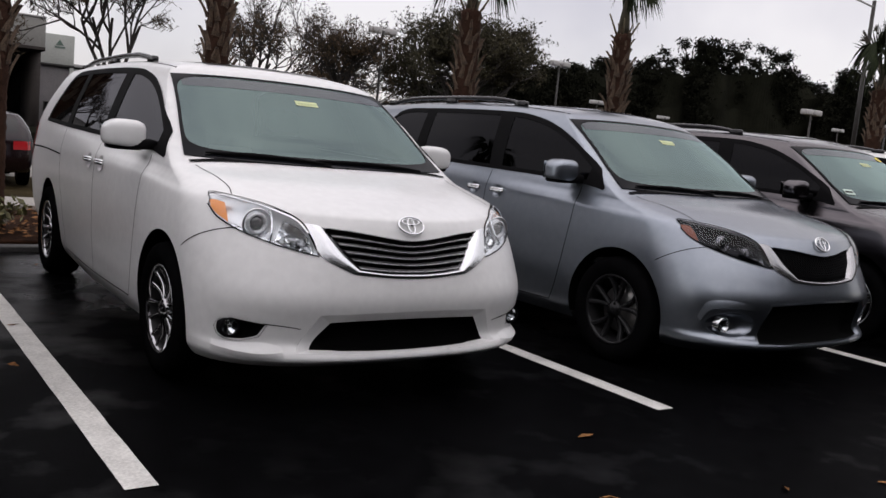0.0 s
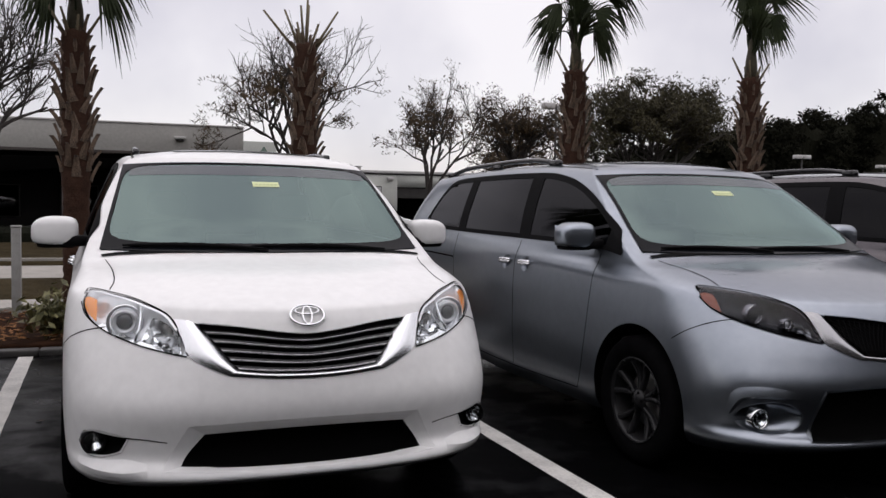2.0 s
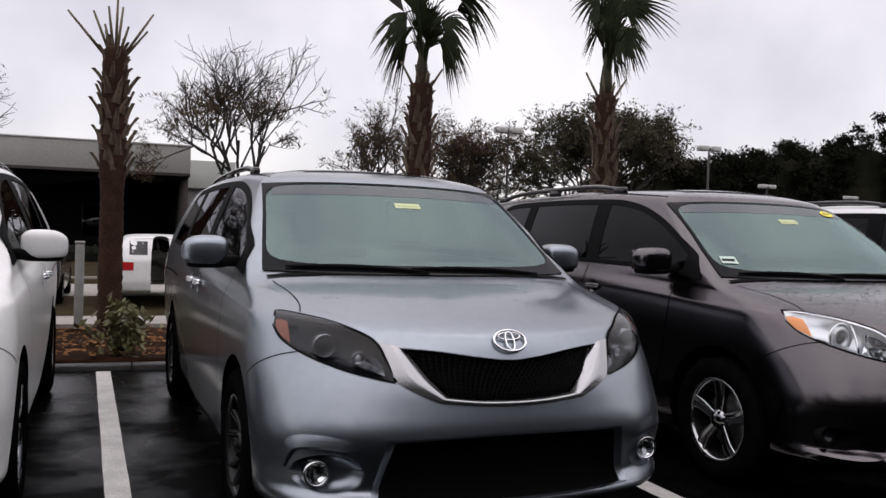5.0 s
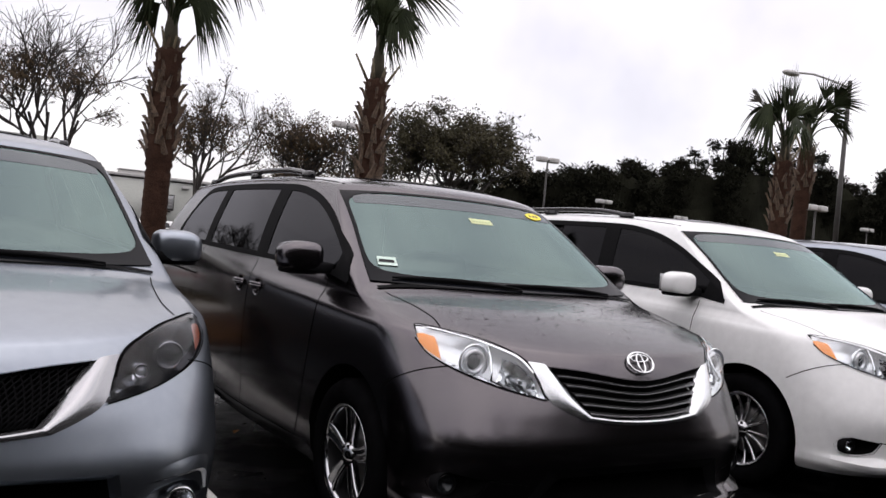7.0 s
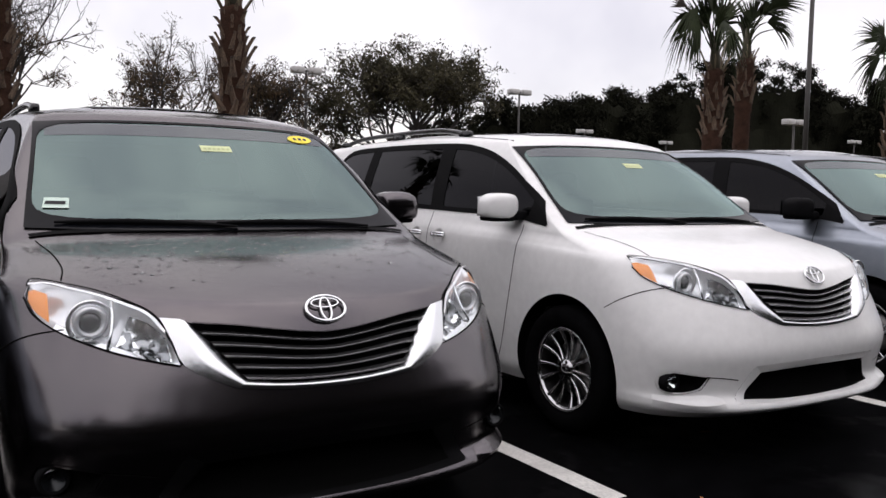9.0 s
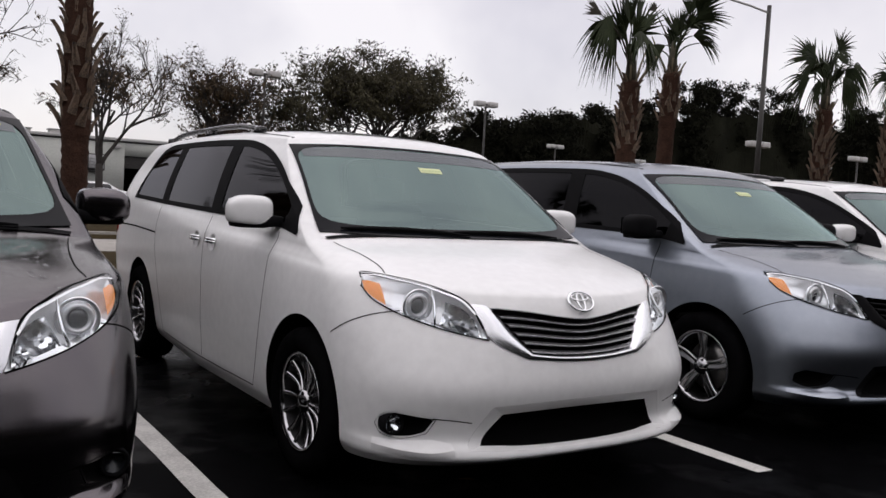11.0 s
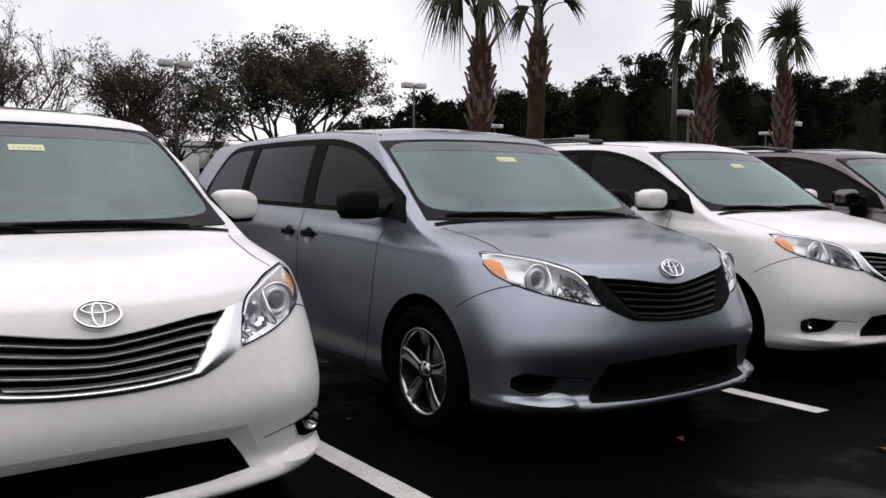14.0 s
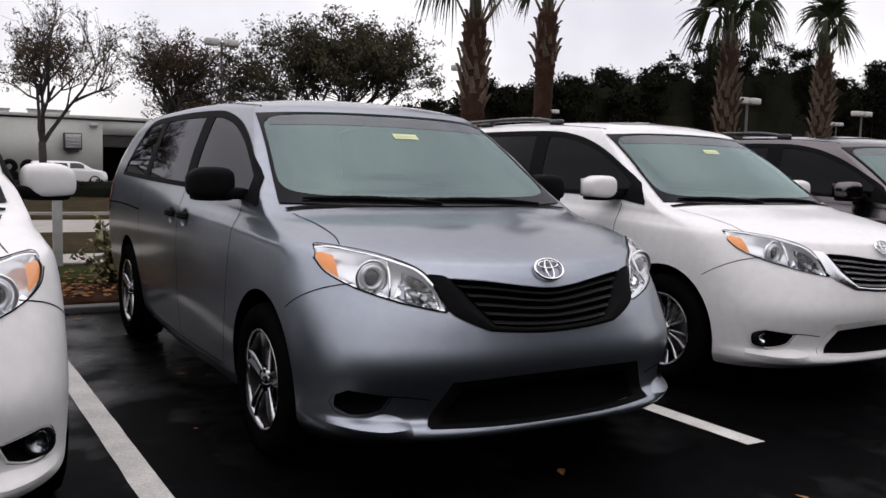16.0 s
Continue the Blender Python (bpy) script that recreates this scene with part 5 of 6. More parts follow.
palm(16.57, 7.65, 3.57, 6, tuft(16, 4, lean=8, blade=(0.46, 0.60), base=(0.45, 0.70)) + [
    (0.02, -0.46, 0.86, 74, -34, 0.64, 0.80, 0.3, 10, False),
    (0.04, -0.46, 0.80, 58, -50, 0.58, 0.80, 0.5, -15, False),
    (0.08, -0.34, 0.56, 8, -50, 0.44, 0.75, 0.8, 10, False),
    (0.10, -0.20, 0.92, 84, -16, 0.56, 0.70, 0.3, 0, False),
    (-0.26, 0.20, 0.98, 120, 0, 0.22, 0.90, 0.3, 10, True),
    (-0.14, 0.05, 0.42, 205, 10, 0.42, 0.55, 1.2, 10, False),
], STUBS + [(-0.45, 0.2, 0.75)], smooth_to=2.75, lean=(0.03, -0.08), r=0.15)
palm(19.13, 6.42, 3.13, 7, tuft(17, 3, blade=(0.50, 0.66), base=(0.40, 0.60)) + [
    (-0.36, -0.05, 0.66, 165, -12, 0.56, 1.25, 0.7, 5, False),
    (-0.16, 0.15, 0.72, 130, 20, 0.60, 0.85, 0.6, -10, False),
    (0.26, 0.00, 0.86, 62, -5, 0.56, 0.95, 0.5, 8, False),
    (0.58, -0.05, 0.70, -20, -10, 0.52, 0.95, 1.2, -12, False),
    (0.36, 0.15, 0.62, 8, 20, 0.60, 0.85, 0.9, 15, False),
    (0.20, -0.15, 0.48, -48, -25, 0.52, 0.80, 1.1, 0, False),
    (-0.30, 0.10, 0.44, 215, 15, 0.52, 0.80, 1.3, 0, False),
    (0.12, 0.10, 0.28, -62, 10, 0.42, 0.70, 1.2, 0, True),
], STUBS, reach=1.15, smooth_to=1.7, r=0.14)
palm(22.26, 7.15, 3.34, 8, tuft(18, 2, blade=(0.50, 0.62), base=(0.50, 0.66)) + [
    (0.06, -0.05, 0.74, 86, -10, 0.66, 1.55, 0.35, 4, False),
    (0.12, 0.05, 0.62, 20, 10, 0.62, 0.90, 0.9, 12, False),
    (0.12, -0.12, 0.55, -30, -20, 0.56, 0.80, 1.0, 0, False),
    (-0.12, 0.05, 0.62, 160, 10, 0.52, 0.65, 1.2, 10, False),
    (-0.10, -0.10, 0.50, 225, -15, 0.48, 0.60, 1.2, 0, False),
    (0.04, 0.02, 0.40, -80, 10, 0.45, 0.60, 0.8, 0, True),
], STUBS + [(-0.5, -0.1, 0.62)], reach=1.2, smooth_to=1.8, r=0.135)

# ---- broad-leaved trees ----
BARK = material("grey_bark", (0.030, 0.025, 0.022), 0.9, vary=0.4, vary_scale=5, bump=0.8, bump_scale=25)
LEAVES = material("dull_winter_leaves", (0.042, 0.038, 0.022), 0.8, spec=0.2, vary=0.5, vary_scale=1.2, second=(0.115, 0.075, 0.042))
OAK_LEAVES = material("dark_evergreen_leaves", (0.046, 0.041, 0.022), 0.8, spec=0.2, vary=0.5, vary_scale=1.2)
PINE = material("dark_pine_needles", (0.0105, 0.0108, 0.0072), 0.95, spec=0.03, vary=0.5, vary_scale=0.4)


def leaf_quads(bm, spots, size, rnd, slim=1.0):
    for p in spots:
        n = Vector((rnd.gauss(0, 1), rnd.gauss(0, 1), rnd.gauss(0, 1) + 0.4)).normalized()
        a = n.orthogonal().normalized()
        a.rotate(Euler((0, 0, rnd.uniform(0, 6.28))))
        b = n.cross(a) * slim
        s = size * rnd.uniform(0.55, 1.35)
        bm.faces.new([bm.verts.new(p + a * s), bm.verts.new(p + b * s * 0.45), bm.verts.new(p - a * s), bm.verts.new(p - b * s * 0.45)])


def tree(name, label, x, y, base, height, half, seed, leaves, leaf, mat, stems=3, clear=2.0, slim=1.0, low=0.0, stout=1.0):
    """A branching tree: tapered stems, limbs, twigs, and leaves round the twigs."""
    rnd = random.Random(seed)
    top = thing(name, label, "tree", at=pose(x, y, base))
    wood, tips = bmesh.new(), []

    def grow(p, d, length, r, level):
        n = 4
        pts, q, way = [p], p, d.copy()
        for j in range(n):
            way = (way + Vector((rnd.gauss(0, 0.16), rnd.gauss(0, 0.16), rnd.gauss(0.05, 0.10)))).normalized()
            q = q + way * length / n
            pts.append(q)
        if r > 0.006:
            tube(pts, [r * (1 - 0.45 * j / n) for j in range(n + 1)], 7 if level == 0 else 5 if level < 3 else 3, wood, cap=False)
        if level >= 4:
            tips.extend(pts[1:])
            return
        kids = (3, 3, 4, 3)[level] + (rnd.random() < 0.5)
        for k in range(kids):
            s = rnd.uniform(0.35, 1.0) if level else rnd.uniform(0.55, 1.0)
            i = min(n - 1, int(s * n))
            o = pts[i].lerp(pts[i + 1], s * n - i) if i + 1 <= n else pts[-1]
            a = rnd.uniform(0, 6.28)
            tilt = rnd.uniform(0.35, 0.95)
            sid = way.orthogonal().normalized()
            sid.rotate(Matrix.Rotation(a, 3, way))
            nd = (way * math.cos(tilt) + sid * math.sin(tilt) + Vector((0, 0, 0.12))).normalized()
            grow(o, nd, length * rnd.uniform(0.55, 0.82), r * stout * rnd.uniform(0.45, 0.62), level + 1)

    reach = height - clear
    tube([Vector((0, 0, 0)), Vector((0.03, 0, clear * 0.5)), Vector((0, 0.02, clear))], [0.19, 0.15, 0.14], 9, wood)
    for k in range(stems):
        a = 2 * math.pi * (k + rnd.uniform(-0.2, 0.2)) / stems
        t = rnd.uniform(0.25, 0.6) * half / reach * 1.5
        grow(Vector((0, 0, clear - 0.1)), Vector((math.cos(a) * t, math.sin(a) * t, 1)).normalized(), reach * 0.45, 0.10, 0)
    # fit the crown to the wanted height and width
    hi = sorted(p.z for p in tips)[int(len(tips) * 0.985)]
    wide = sorted(math.hypot(p.x, p.y) for p in tips)[int(len(tips) * 0.96)]
    kz, kx = (height - clear) / max(0.1, hi - clear), half / max(0.1, wide)
    draw_in = lambda p: kx * min(1.0, (half * 1.05 / max(0.01, kx * math.hypot(p.x, p.y))) ** 0.7)
    lower = lambda h: h if h < height - clear else height - clear + 0.5 * (h - height + clear)
    fit = lambda p: Vector((p.x * draw_in(p), p.y * draw_in(p), clear + lower((p.z - clear) * kz) if p.z > clear else p.z))
    for v in wood.verts:
        v.co = fit(v.co) if v.co.z > clear + 0.2 else Vector((v.co.x, v.co.y, fit(v.co).z))
    part("trunk", wood, BARK, top)
    bm = bmesh.new()
    spots = []
    while len(spots) < leaves:
        p = fit(rnd.choice(tips))
        if rnd.random() < low * (p.z - clear) / (height - clear):
            continue
        # leaves sit in sprays round a twig
        q = p + Vector((rnd.gauss(0, 0.14), rnd.gauss(0, 0.14), rnd.gauss(0, 0.10)))
        spots.extend(q + Vector((rnd.gauss(0, 0.13), rnd.gauss(0, 0.13), rnd.gauss(0, 0.07))) for _ in range(7))
    leaf_quads(bm, spots, leaf, rnd, slim)
    part("crown", bm, mat, top, smooth=False)
    return top


tree("bare_tree", "nearly bare winter tree with forking stems beside the building", 6.2, 36.0, LOW, 9.5, 3.7, 21, 4800, 0.13, LEAVES, stems=4, clear=1.9, slim=0.4, low=1.25, stout=1.13)
tree("young_tree", "thinly leaved winter tree on the verge", 12.0, 34.0, LOW, 7.6, 2.8, 22, 4600, 0.072, LEAVES, stems=5, clear=2.2, low=0.8, stout=1.08)
tree("young_tree", "thinly leaved spreading tree near a lamp post", 17.5, 37.0, LOW, 7.5, 3.2, 23, 8500, 0.075, LEAVES, stems=5, clear=1.8, low=0.8, stout=1.05)
tree("live_oak", "broad dark evergreen oak with a rounded crown", 26.3, 38.0, LOW, 8.9, 5.7, 24, 46000, 0.090, OAK_LEAVES, stems=9, clear=1.6)
tree("bare_tree", "leafless winter tree in front of the long building", -5.8, 30.0, LOW, 8.6, 3.8, 25, 1800, 0.13, LEAVES, stems=5, clear=2.6, slim=0.22, low=1.0, stout=1.12)
tree("young_tree", "thinly leaved tree behind the lamp post", 21.0, 43.5, LOW, 6.0, 3.2, 26, 7500, 0.09, LEAVES, stems=5, clear=1.5, low=0.7)


def wood_edge(name, label, x0, x1, y, n, tall, seed, dense=34, leaf=0.43):
    """A far wood: many dark crowns of ragged clumps over a dense understorey."""
    rnd = random.Random(seed)
    bm = bmesh.new()
    for k in range(n):
        x = x0 + (x1 - x0) * (k + rnd.uniform(-0.6, 0.6)) / n
        d = y + rnd.uniform(-6, 12)
        h = tall(x) * rnd.uniform(0.80, 1.04) * (0.945 + 0.10 * noise.noise(Vector((x * 0.07, seed, 0.5))))
        w = rnd.uniform(2.2, 4.0)
        tube([(x, d, LOW), (x + rnd.uniform(-0.5, 0.5), d, h * 0.9)], [0.25, 0.08], 4, bm, cap=False)
        for c in range(30):
            s = rnd.uniform(0.5, 1.0)
            rad = w * (0.45 + 0.75 * math.sin(math.pi * min(1, s * 0.9)))
            a = rnd.uniform(0, 6.28)
            o = Vector((x + math.cos(a) * rad * rnd.uniform(0.1, 0.9), d + math.sin(a) * rad * rnd.uniform(0.1, 0.9), LOW + h * s * 0.97))
            leaf_quads(bm, [o + Vector((rnd.gauss(0, 0.55), rnd.gauss(0, 0.55), rnd.gauss(0, 0.40))) for _ in range(dense)], leaf, rnd)
    return tagged(part(name, bm, PINE, None, smooth=False), label, "woods", kind="stuff")


wood_edge("far_woods", "dark evergreen woods on the skyline", 62, 215, 100, 95, lambda x: np.interp(x, (62, 78, 84, 92, 104, 118, 131, 150, 165, 176, 196, 215), (10.5, 15.8, 17.8, 18.6, 21.6, 23.2, 25.8, 22.8, 24.8, 24.4, 29, 30)), 31, 90, 0.31)
# unseen woods and bank, added to darken what the vans reflect
wood_edge("rear_woods", "dark evergreen woods added unseen to darken light from behind", -90, 110, -34, 80, lambda x: 17, 32)
bank = from_grid([[(x, -36 + 2 * noise.noise(Vector((x * 0.1, z, 5))), z * (1 + 0.2 * noise.noise(Vector((x * 0.15, 4, 1))))) for x in np.linspace(-100, 120, 110)] for z in (0, 3.5, 7, 10.5, 13)])
tagged(part("rear_understorey", bank, PINE, None, smooth=False), "dense dark bank added unseen under the rear woods", "undergrowth", kind="stuff")
under = from_grid([[(x, 97 + 3 * noise.noise(Vector((x * 0.1, z, 0))), LOW + z / 18 * 0.79 * float(np.interp(x, (62, 78, 92, 118, 131, 150, 176, 196, 230), (9.6, 14.6, 17.6, 21.8, 23.8, 21.2, 22.8, 27.4, 29))) * (1 + 0.10 * noise.noise(Vector((x * 0.45, 2, 1))))) for x in np.linspace(64, 230, 260)] for z in (0, 4, 8, 12, 16, 18)])
tagged(part("understorey", under, PINE, None, smooth=False), "dense dark undergrowth of the woods", "undergrowth", kind="stuff")

# ---- low hedge beyond the street ----
HEDGE = material("dark_hedge_leaves", (0.010, 0.011, 0.007), 0.85, spec=0.1, vary=0.5, vary_scale=2)


def hedge_row(x0, x1, y, height, seed):
    rnd = random.Random(seed)
    bm = from_grid([[(x, y + dy, LOW + z * (1 + 0.12 * noise.noise(Vector((x * 0.9, dy, 7))))) for x in np.linspace(x0, x1, 160)] for dy, z in ((-0.32, 0), (-0.36, height * 0.6), (-0.2, height * 0.95), (0.2, height * 0.95), (0.36, height * 0.6), (0.32, 0))])
    leaf_quads(bm, [Vector((rnd.uniform(x0, x1), y + rnd.uniform(-0.42, 0.42), LOW + height * rnd.uniform(0.1, 1.06))) for _ in range(9000)], 0.07, rnd)
    return tagged(part("hedge", bm, HEDGE, None, smooth=False), "low dark clipped hedge beyond the grass verge", "hedge", kind="stuff")


hedge_row(-14.0, 34.0, 35.2, 0.70, 51)

# ---- shrubs in the bed ----
SHRUB = material("shrub_leaves", (0.022, 0.026, 0.010), 0.6, vary=0.4, vary_scale=9, second=(0.22, 0.21, 0.08))


def shrub(x, y, h, half, seed):
    rnd = random.Random(seed)
    top = thing("shrub", "small pale-leaved shrub growing in mulch", "shrub", "shrubs in the bed", at=pose(x, y, 0.1))
    wood, tips = bmesh.new(), []
    for k in range(16):
        a, e = rnd.uniform(0, 6.28), rnd.uniform(0.1, 1.1)
        d = Vector((math.cos(a) * math.sin(e) * half / h * 1.4, math.sin(a) * math.sin(e) * half / h * 1.4, math.cos(e))).normalized()
        L = h * rnd.uniform(0.6, 1.05)
        pts = [d * L * s + Vector((rnd.gauss(0, 0.02), rnd.gauss(0, 0.02), 0)) * s for s in (0, 0.35, 0.7, 1)]
        tube(pts, [0.008, 0.007, 0.005, 0.003], 4, wood)
        tips.extend(pts[1:])
    part("stem", wood, BARK, top)
    bm = bmesh.new()
    leaf_quads(bm, [rnd.choice(tips) + Vector((rnd.gauss(0, 0.055), rnd.gauss(0, 0.055), rnd.gauss(0, 0.055))) for _ in range(700)], 0.052, rnd)
    part("foliage", bm, SHRUB, top, smooth=False)


shrub(-1.42, 5.70, 0.44, 0.34, 41)
shrub(1.40, 5.50, 0.44, 0.36, 42)
shrub(10.30, 6.0, 0.62, 0.36, 43)
shrub(9.05, 5.75, 0.58, 0.38, 44)

# ---- buildings ----
STUCCO = material("pale_grey_stucco", (0.40, 0.41, 0.38), 0.85, vary=0.10, vary_scale=0.7, bump=0.2, bump_scale=30)
FASCIA = material("grey_beige_fascia", (0.30, 0.295, 0.275), 0.8, vary=0.10, vary_scale=0.5, bump=0.1, bump_scale=30)
BROWN = material("brown_wall", (0.05, 0.042, 0.038), 0.85, vary=0.2, vary_scale=1)
# near-black: the shade inside arcade and doorways is put into the colour
DARKWALL = material("dark_wall_painted_shade", (0.010, 0.009, 0.009), 0.95, spec=0.1, vary=0.2, vary_scale=1)
STEEL = material("galvanised_steel", (0.33, 0.33, 0.33), 0.45, 0.8, vary=0.2, vary_scale=6)
PALE_METAL = material("pale_lamp_metal", (0.42, 0.41, 0.40), 0.5, 0.3, vary=0.1, vary_scale=5)
DARK_METAL = material("dark_bronze_metal", (0.045, 0.042, 0.04), 0.5, 0.5, vary=0.2, vary_scale=5)
PANE = glass("building_pane", (0.1, 0.11, 0.12), 0.06)
GREY_WALL = material("grey_painted_block", (0.17, 0.16, 0.16), 0.85, vary=0.12, vary_scale=0.8, bump=0.15, bump_scale=25)
GREEN_SIGN = material("grey_green_sign_paint", (0.10, 0.15, 0.12), 0.6)
POST = material("grey_painted_post", (0.26, 0.26, 0.25), 0.7, vary=0.2, vary_scale=8)

office = thing("office_building", "long low building with a grey fascia over a deep dark arcade", "building", at=pose(0, 42, LOW))
part("fascia", box((-60, 0, 4.25), (4.6, 1.2, 5.62), 0.03), FASCIA, office)
part("fascia_trim", box((-60, -0.06, 4.12), (4.6, 0.0, 4.27), 0.01), BROWN, office)
part("roof_edge", box((-60, -0.05, 5.62), (4.62, 1.3, 5.70), 0.01), PALE_METAL, office)
part("roof", box((-60, 1.2, 5.2), (4.6, 16, 5.4), 0.0), FASCIA, office)
# soffit and back wall carry the arcade's painted shade
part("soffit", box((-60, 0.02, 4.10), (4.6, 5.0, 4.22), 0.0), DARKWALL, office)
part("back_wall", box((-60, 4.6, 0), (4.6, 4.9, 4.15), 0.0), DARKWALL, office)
part("end_wall", box((4.2, 1.2, 0), (4.6, 4.6, 4.15), 0.0), BROWN, office)
for k in range(11):
    x = -54 + 5.0 * k
    c = part("column", box((x, 0.2, 0), (x + 0.55, 0.75, 4.12), 0.02), BROWN, office)
for k in range(14):
    x = -50 + 3.8 * k
    w = part("window", box((x, 4.50, 0.9), (x + 1.9, 4.58, 2.6), 0.0), DARK_METAL, office)
    part("pane", box((x + 0.06, 4.485, 0.96), (x + 1.84, 4.495, 2.54), 0.0), PANE, w)
lampb = part("wall_lamp", box((1.2, -0.32, 4.92), (1.75, -0.02, 5.05), 0.03), PALE_METAL, office, "white box lamp on the fascia")
part("lamp_bracket", box((1.3, -0.2, 4.82), (1.65, 0.0, 4.92), 0.02), DARK_METAL, lampb)

annex = thing("annex_building", "white entrance block over a grey-brown lower wall", "building", at=pose(0, 58, LOW))
part("upper_wall", box((3.0, 0, 4.19), (8.75, 5, 6.12), 0.03), STUCCO, annex)
part("lower_wall", box((3.0, 0.15, 0), (8.70, 5, 4.19), 0.02), GREY_WALL, annex)
part("ledge", box((2.9, -0.10, 4.10), (8.82, 0.1, 4.24), 0.01), DARK_METAL, annex)
part("corner_pilaster", box((8.50, -0.06, 0), (8.74, 0.15, 4.10), 0.01), STUCCO, annex)
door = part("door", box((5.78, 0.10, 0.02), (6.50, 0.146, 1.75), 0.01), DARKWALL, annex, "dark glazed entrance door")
for x0, x1, z0, z1 in ((5.68, 5.78, 0, 1.83), (6.50, 6.60, 0, 1.83), (5.78, 6.50, 1.75, 1.83)):
    part("door_frame", box((x0, 0.08, z0), (x1, 0.147, z1), 0.005), PALE_METAL, door)
w = part("window", box((7.04, 0.08, 0.68), (7.95, 0.146, 1.80), 0.0), DARK_METAL, annex)
part("pane", box((7.10, 0.06, 0.74), (7.89, 0.075, 1.74), 0.0), PANE, w)
# a plain mark high on the white wall
mark = bmesh.new()
tri = [(7.62, 5.44), (8.10, 5.44), (7.86, 5.80)]
fr = [mark.verts.new((x, -0.03, z)) for x, z in tri]
bk = [mark.verts.new((x, 0.0, z)) for x, z in tri]
mark.faces.new(fr)
for i in range(3):
    mark.faces.new((fr[i], bk[i], bk[(i + 1) % 3], fr[(i + 1) % 3]))
box((7.56, -0.03, 5.26), (8.18, 0.0, 5.36), 0.0, mark)
part("wall_mark", mark, GREEN_SIGN, annex, "small grey-green sign shapes", smooth=False)

shed = thing("workshop_building", "long white stucco workshop with a wide dark roller doorway", "building", at=pose(0, 58, LOW))
doors = ((17.6, 23.7, 3.18), (27.65, 28.35, 2.6), (28.95, 29.75, 2.7))
x = 8.8
for x0, x1, h in doors + ((46.0, 46.0, 2),):
    part("wall", box((x, 0, 0), (x0, 0.3, 4.18), 0.0), STUCCO, shed)
    if x1 > x0:
        part("lintel", box((x0, 0.003, h), (x1, 0.3, 4.18), 0.0), STUCCO, shed)
        # these inner faces have the doorway's darkness painted on
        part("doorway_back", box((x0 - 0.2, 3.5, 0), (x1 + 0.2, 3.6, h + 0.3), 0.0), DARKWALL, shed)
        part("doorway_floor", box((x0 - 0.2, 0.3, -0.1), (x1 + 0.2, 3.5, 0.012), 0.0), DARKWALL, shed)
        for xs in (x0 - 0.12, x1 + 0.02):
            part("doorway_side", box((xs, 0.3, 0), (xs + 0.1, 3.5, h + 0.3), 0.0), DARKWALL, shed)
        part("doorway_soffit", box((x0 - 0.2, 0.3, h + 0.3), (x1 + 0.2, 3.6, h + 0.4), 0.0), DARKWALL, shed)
    if x1 - x0 > 1:
        roller = part("roller_door", box((x0, 0.16, h - 0.82), (x1, 0.20, h), 0.0), DARK_METAL, shed)
        for k in range(8):
            part("slat", box((x0 + 0.02, 0.135, h - 0.80 + k * 0.10), (x1 - 0.02, 0.16, h - 0.715 + k * 0.10), 0.008), DARK_METAL, roller)
    x = x1
part("window_sill_wall", box((27.65, 0.0, 0), (28.35, 0.3, 1.75), 0.0), STUCCO, shed)
part("side_wall", box((8.8, 0.3, 0), (9.1, 16, 4.18), 0.0), STUCCO, shed)
part("roof", box((8.8, 0.3, 3.9), (46, 16, 4.10), 0.0), FASCIA, shed)
part("roof_edge", box((8.75, -0.14, 4.16), (46.05, 0.32, 4.36), 0.02), PALE_METAL, shed)
# a dark strip stands in for the shade under the roof edge
part("eave_shadow_gap", box((8.78, -0.05, 4.06), (46.0, 0.0, 4.16), 0.0), DARK_METAL, shed)


def wall_unit(x0, z0, x1, z1, label):
    """A boxed air conditioner: casing, recessed grille of slats, drip tray."""
    u = part("air_conditioner", box((x0, -0.45, z0), (x1, 0.0, z1), 0.03), DARK_METAL, shed, label)
    part("front_panel", box((x0 + 0.10, -0.475, z0 + 0.10), (x1 - 0.06, -0.44, z1 - 0.08), 0.01), STEEL, u)
    for k in range(4):
        z = z0 + 0.15 + k * (z1 - z0 - 0.3) / 4
        part("louvre", box((x0 + 0.13, -0.49, z), (x1 - 0.09, -0.47, z + 0.06), 0.0), STEEL, u)
    part("drip_tray", box((x0 + 0.2, -0.40, z0 - 0.14), (x1 - 0.2, 0.0, z0 - 0.02), 0.02), DARK_METAL, u)


wall_unit(15.2, 2.12, 16.3, 3.20, "grey boxed air conditioner on the wall")
wall_unit(9.15, 0.95, 10.05, 1.76, "small grey air conditioner low on the wall")
part("junction_box", box((16.8, -0.2, 3.68), (17.3, 0.0, 3.88), 0.02), PALE_METAL, shed)
lampw = part("wall_lamp", box((28.35, -0.35, 3.30), (28.75, -0.05, 3.62), 0.06), DARK_METAL, shed, "dark lamp on the wall")
part("lamp_bracket", box((28.5, -0.08, 3.38), (28.62, 0.0, 3.70), 0.01), DARK_METAL, lampw)
for x0, x1, h in ((11.7, 12.4, 0.75), (13.6, 16.2, 0.80), (28.7, 31.4, 0.70)):
    u = thing("roof_unit", "pale metal ventilation unit on a flat roof", "roof unit", "roof units", at=pose((x0 + x1) / 2, 64, LOW + 4.10))
    part("casing", box(((x0 - x1) / 2, -0.6, 0), ((x1 - x0) / 2, 0.6, h - 0.08), 0.03), PALE_METAL, u)
    part("cap", box(((x0 - x1) / 2 - 0.08, -0.7, h - 0.08), ((x1 - x0) / 2 + 0.08, 0.7, h), 0.02), STEEL, u)


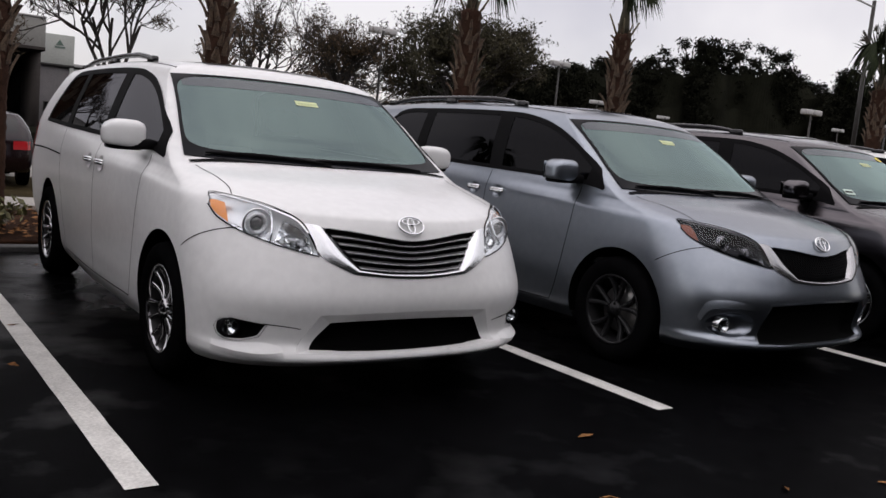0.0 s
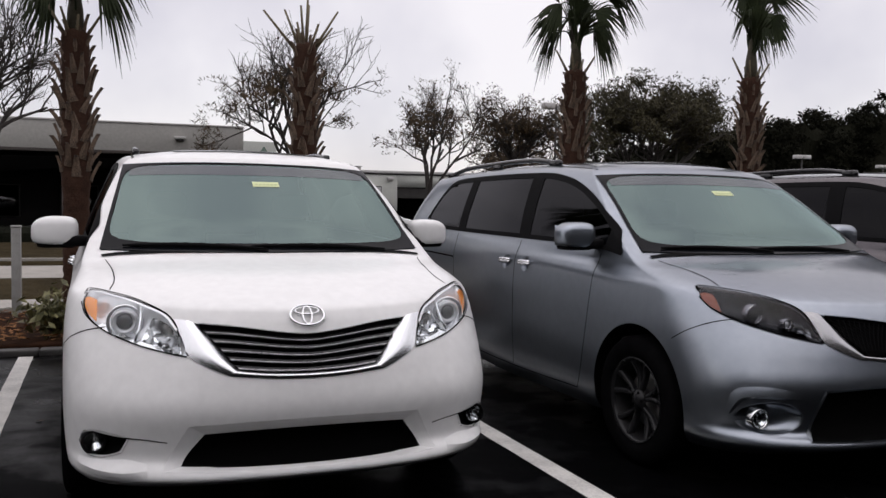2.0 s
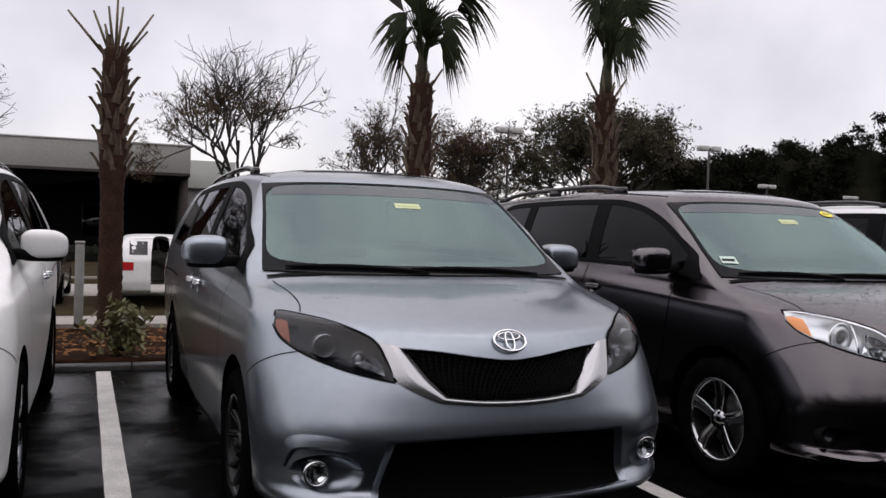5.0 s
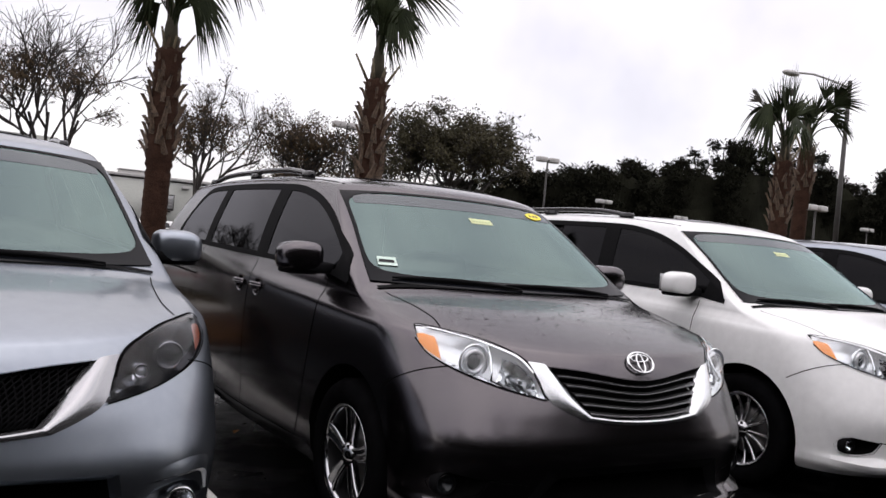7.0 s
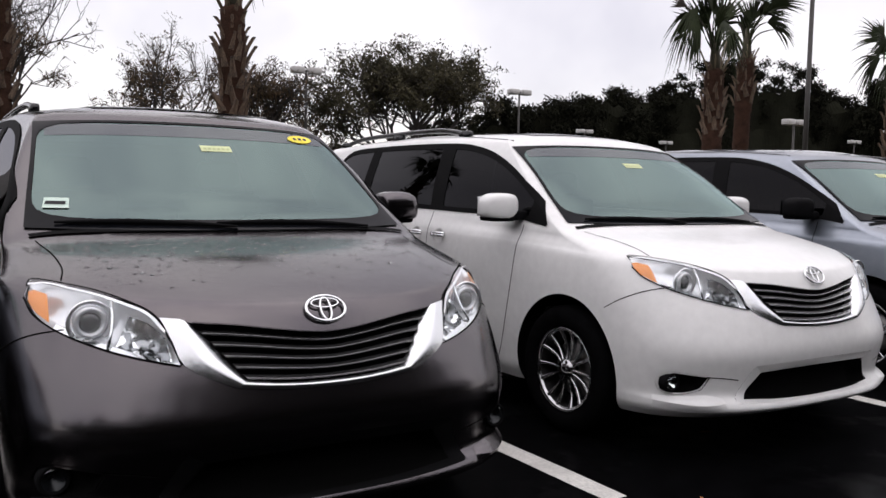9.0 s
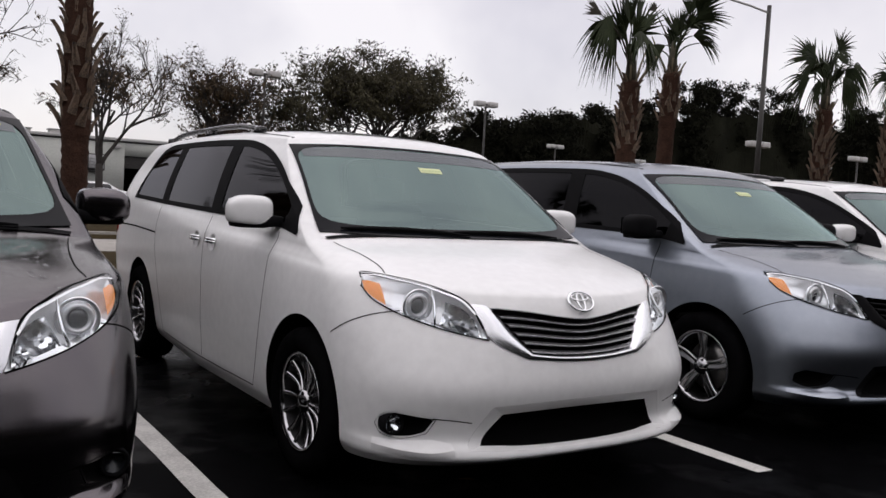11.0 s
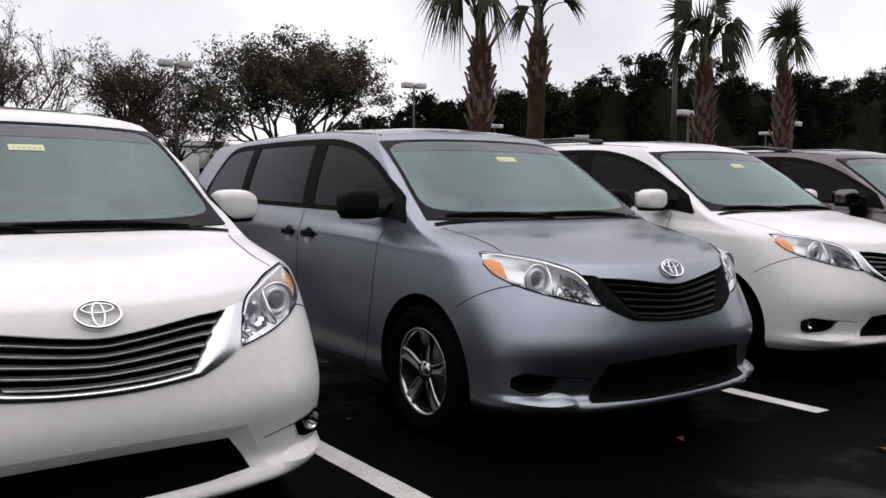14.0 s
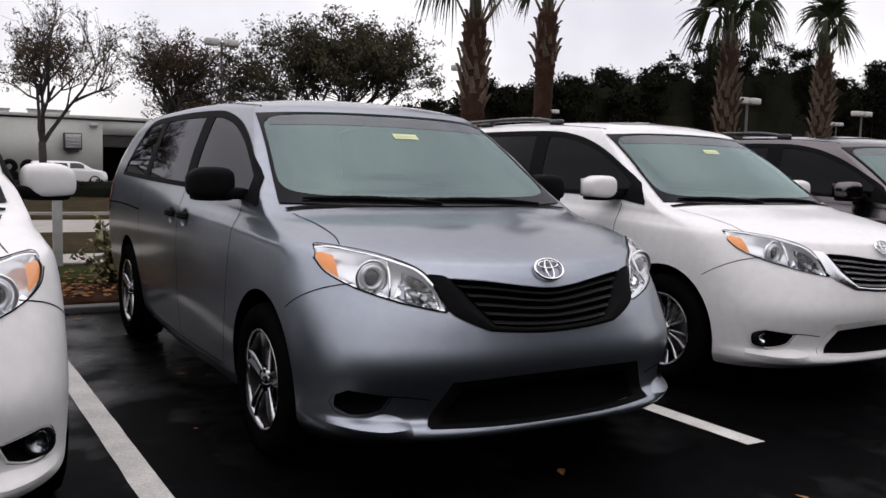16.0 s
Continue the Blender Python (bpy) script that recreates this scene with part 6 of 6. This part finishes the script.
# ---- lamps and posts ----
def lot_lamp(x, y, h, heads=2, turn=0, label="car park lamp with two pale box heads on a pole"):
    top = thing("street_lamp", label, "lamp post", "car park lamps", at=pose(x, y, LOW, 0, 0, turn))
    part("pole", tube([(0, 0, 0), (0, 0, h - LOW - 0.1)], [0.075, 0.055], 8), DARK_METAL if heads == 2 else PALE_METAL, top)
    part("base", tube([(0, 0, 0), (0, 0, 0.6)], 0.22, 12), CONCRETE, top)
    for s in (-1, 1)[:heads]:
        arm = part("arm", tube([(0, 0, h - LOW - 0.15), (s * 0.35, 0, h - LOW - 0.12)], 0.03, 6), DARK_METAL, top)
        part("lamp_head", box((min(s * 0.13, s * 0.74), -0.24, h - LOW - 0.28), (max(s * 0.13, s * 0.74), 0.24, h - LOW + 0.03), 0.05), PALE_METAL, arm)


lot_lamp(19.65, 36.6, 6.78)
lot_lamp(34.1, 39.5, 7.0)
lot_lamp(49.7, 52.5, 6.0)
lot_lamp(43.7, 27.8, 5.15)
lot_lamp(58.0, 31.5, 5.4)
lot_lamp(66.0, 60.0, 6.0)
lot_lamp(78.0, 48.0, 6.2)

cobra = thing("street_lamp", "tall dark street lamp with a long curved arm", "lamp post", at=pose(29.15, 15.9, -0.1))
part("pole", tube([(0, 0, 0), (0, 0, 8.18)], [0.095, 0.07], 10), DARK_METAL, cobra)
arm = part("arm", tube([(0, 0, 7.94), (-0.9, 0, 8.03), (-1.9, 0, 8.08), (-2.7, 0, 7.99)], 0.035, 7), PALE_METAL, cobra)
part("lamp_head", blob((-3.0, 0, 7.92), (0.36, 0.14, 0.09), 0.8, 0.8), PALE_METAL, arm)

for x, y, h in ((-1.98, 7.6, 1.03), (0.92, 7.7, 1.05), (2.55, 7.72, 1.03), (3.97, 7.7, 1.03), (9.98, 7.75, 0.80)):
    p = thing("post", "grey square wooden post beside the footpath", "post", "posts by the footpath", at=pose(x, y, 0.08))
    part("shaft", box((-0.05, -0.05, -0.1), (0.05, 0.05, h - 0.03), 0.008), POST, p)
    part("cap", box((-0.058, -0.058, h - 0.03), (0.058, 0.058, h), 0.012), POST, p)


def pipe_loop(x, y):
    """A black water pipe that rises, turns over in a loop and goes down again."""
    top = thing("water_pipe", "black looped water pipe standing by the workshop wall", "pipe", "looped water pipes", at=pose(x, y, LOW))
    ring = [(0.29 * math.sin(a), 0, 1.02 - 0.29 * math.cos(a)) for a in np.linspace(0.4, 2 * math.pi - 0.4, 26)]
    part("loop", tube([(0.16, 0, 0.3), (0.15, 0, 0.6), *ring, (-0.15, 0, 0.6), (-0.16, 0, 0.3)], 0.15, 10), BLACK_TRIM, top)
    part("valve", box((-0.46, -0.2, 0.0), (0.46, 0.2, 0.72), 0.05), BLACK_TRIM, top)


for x in (11.88, 12.87):
    pipe_loop(x, 54.0)

# ---- parked cars in the street ----
def street_car(label, coat, at, height=1.42, length=4.4):
    """A small hatchback, its nose towards -y."""
    top = thing("parked_car", label, "car", "cars in the street", at=at)
    g = GRID.copy()
    g[:, :, 0] *= 0.90
    g[:, :, 1] *= length / 5.08
    g[:, :, 2] = np.where(g[:, :, 2] < 1.1, g[:, :, 2] * 0.86, 0.946 + (g[:, :, 2] - 1.1) * (height - 0.946) / 0.645)
    bm = body_mesh(g[::2, ::2])
    shell = BVHTree.FromBMesh(bm)
    part("body", bm, coat, top)

    def cast(o, d, off):
        hit, n, _, _ = shell.ray_cast(Vector(o), Vector(d))
        return hit - Vector(d) * off if hit else Vector(o)

    for s in (-1, 1):
        for y0, y1 in ((1.35, 2.15), (2.22, 3.0), (3.08, 3.6)):
            rows = [[cast((s * 3, y, z), (-s, 0, 0), 0.006) for y in np.linspace(y0 + 0.25 * (z - 1.0), y1 - 0.1 * (z - 1.0), 6)] for z in np.linspace(1.0, height - 0.12, 4)]
            part("window", from_grid(rows), GLOSS_BLACK, top)
        rows = [[cast((x, 9, z), (0, -1, 0), 0.006) for x in np.linspace(s * 0.50, s * 0.80, 6)] for z in (0.72, 0.80, 0.88)]
        part("tail_light", from_grid(rows), RED_LENS, top)
        for y in (WHEEL_Y[0] * 0.87, WHEEL_Y[1] * 0.87):
            w = copy_thing(CAR_WHEEL, pose(s * 0.78, y, 0.31, 0, 0, 0 if s < 0 else 180))
            w.parent = top
            w.scale = (0.88, 0.88, 0.88)
    rows = [[cast((x, 9, z), (0, -1, 0), 0.006) for x in np.linspace(-0.58, 0.58, 8)] for z in np.linspace(1.02, height - 0.14, 4)]
    part("rear_window", from_grid(rows), GLOSS_BLACK, top)
    rows = [[cast((x, 9, z), (0, -1, 0), 0.006) for x in np.linspace(-0.24, 0.24, 4)] for z in (0.62, 0.74)]
    part("number_plate", from_grid(rows), STUCCO, top)
    return top


CAR_WHEEL = wheel("five", ALLOY)
MAROON = paint("dark_maroon_paint", (0.012, 0.005, 0.006), 0.3, 0.35, 0.1)
street_car("dark maroon hatchback parked on the verge", MAROON, pose(-0.55, 18.6, -0.262, 0, 0, 180))
street_car("white hatchback parked on the verge", WHITE, pose(2.12, 18.5, -0.262, 0, 0, 180))
street_car("black hatchback parked by the white workshop", BLACK_PAINT, pose(10.7, 37.4, LOW, 0, 0, 84))
street_car("white hatchback parked by the workshop doorway", WHITE, pose(17.0, 52.0, LOW, 0, 0, 90))
for o in (*CAR_WHEEL.children_recursive, CAR_WHEEL):
    bpy.data.objects.remove(o)
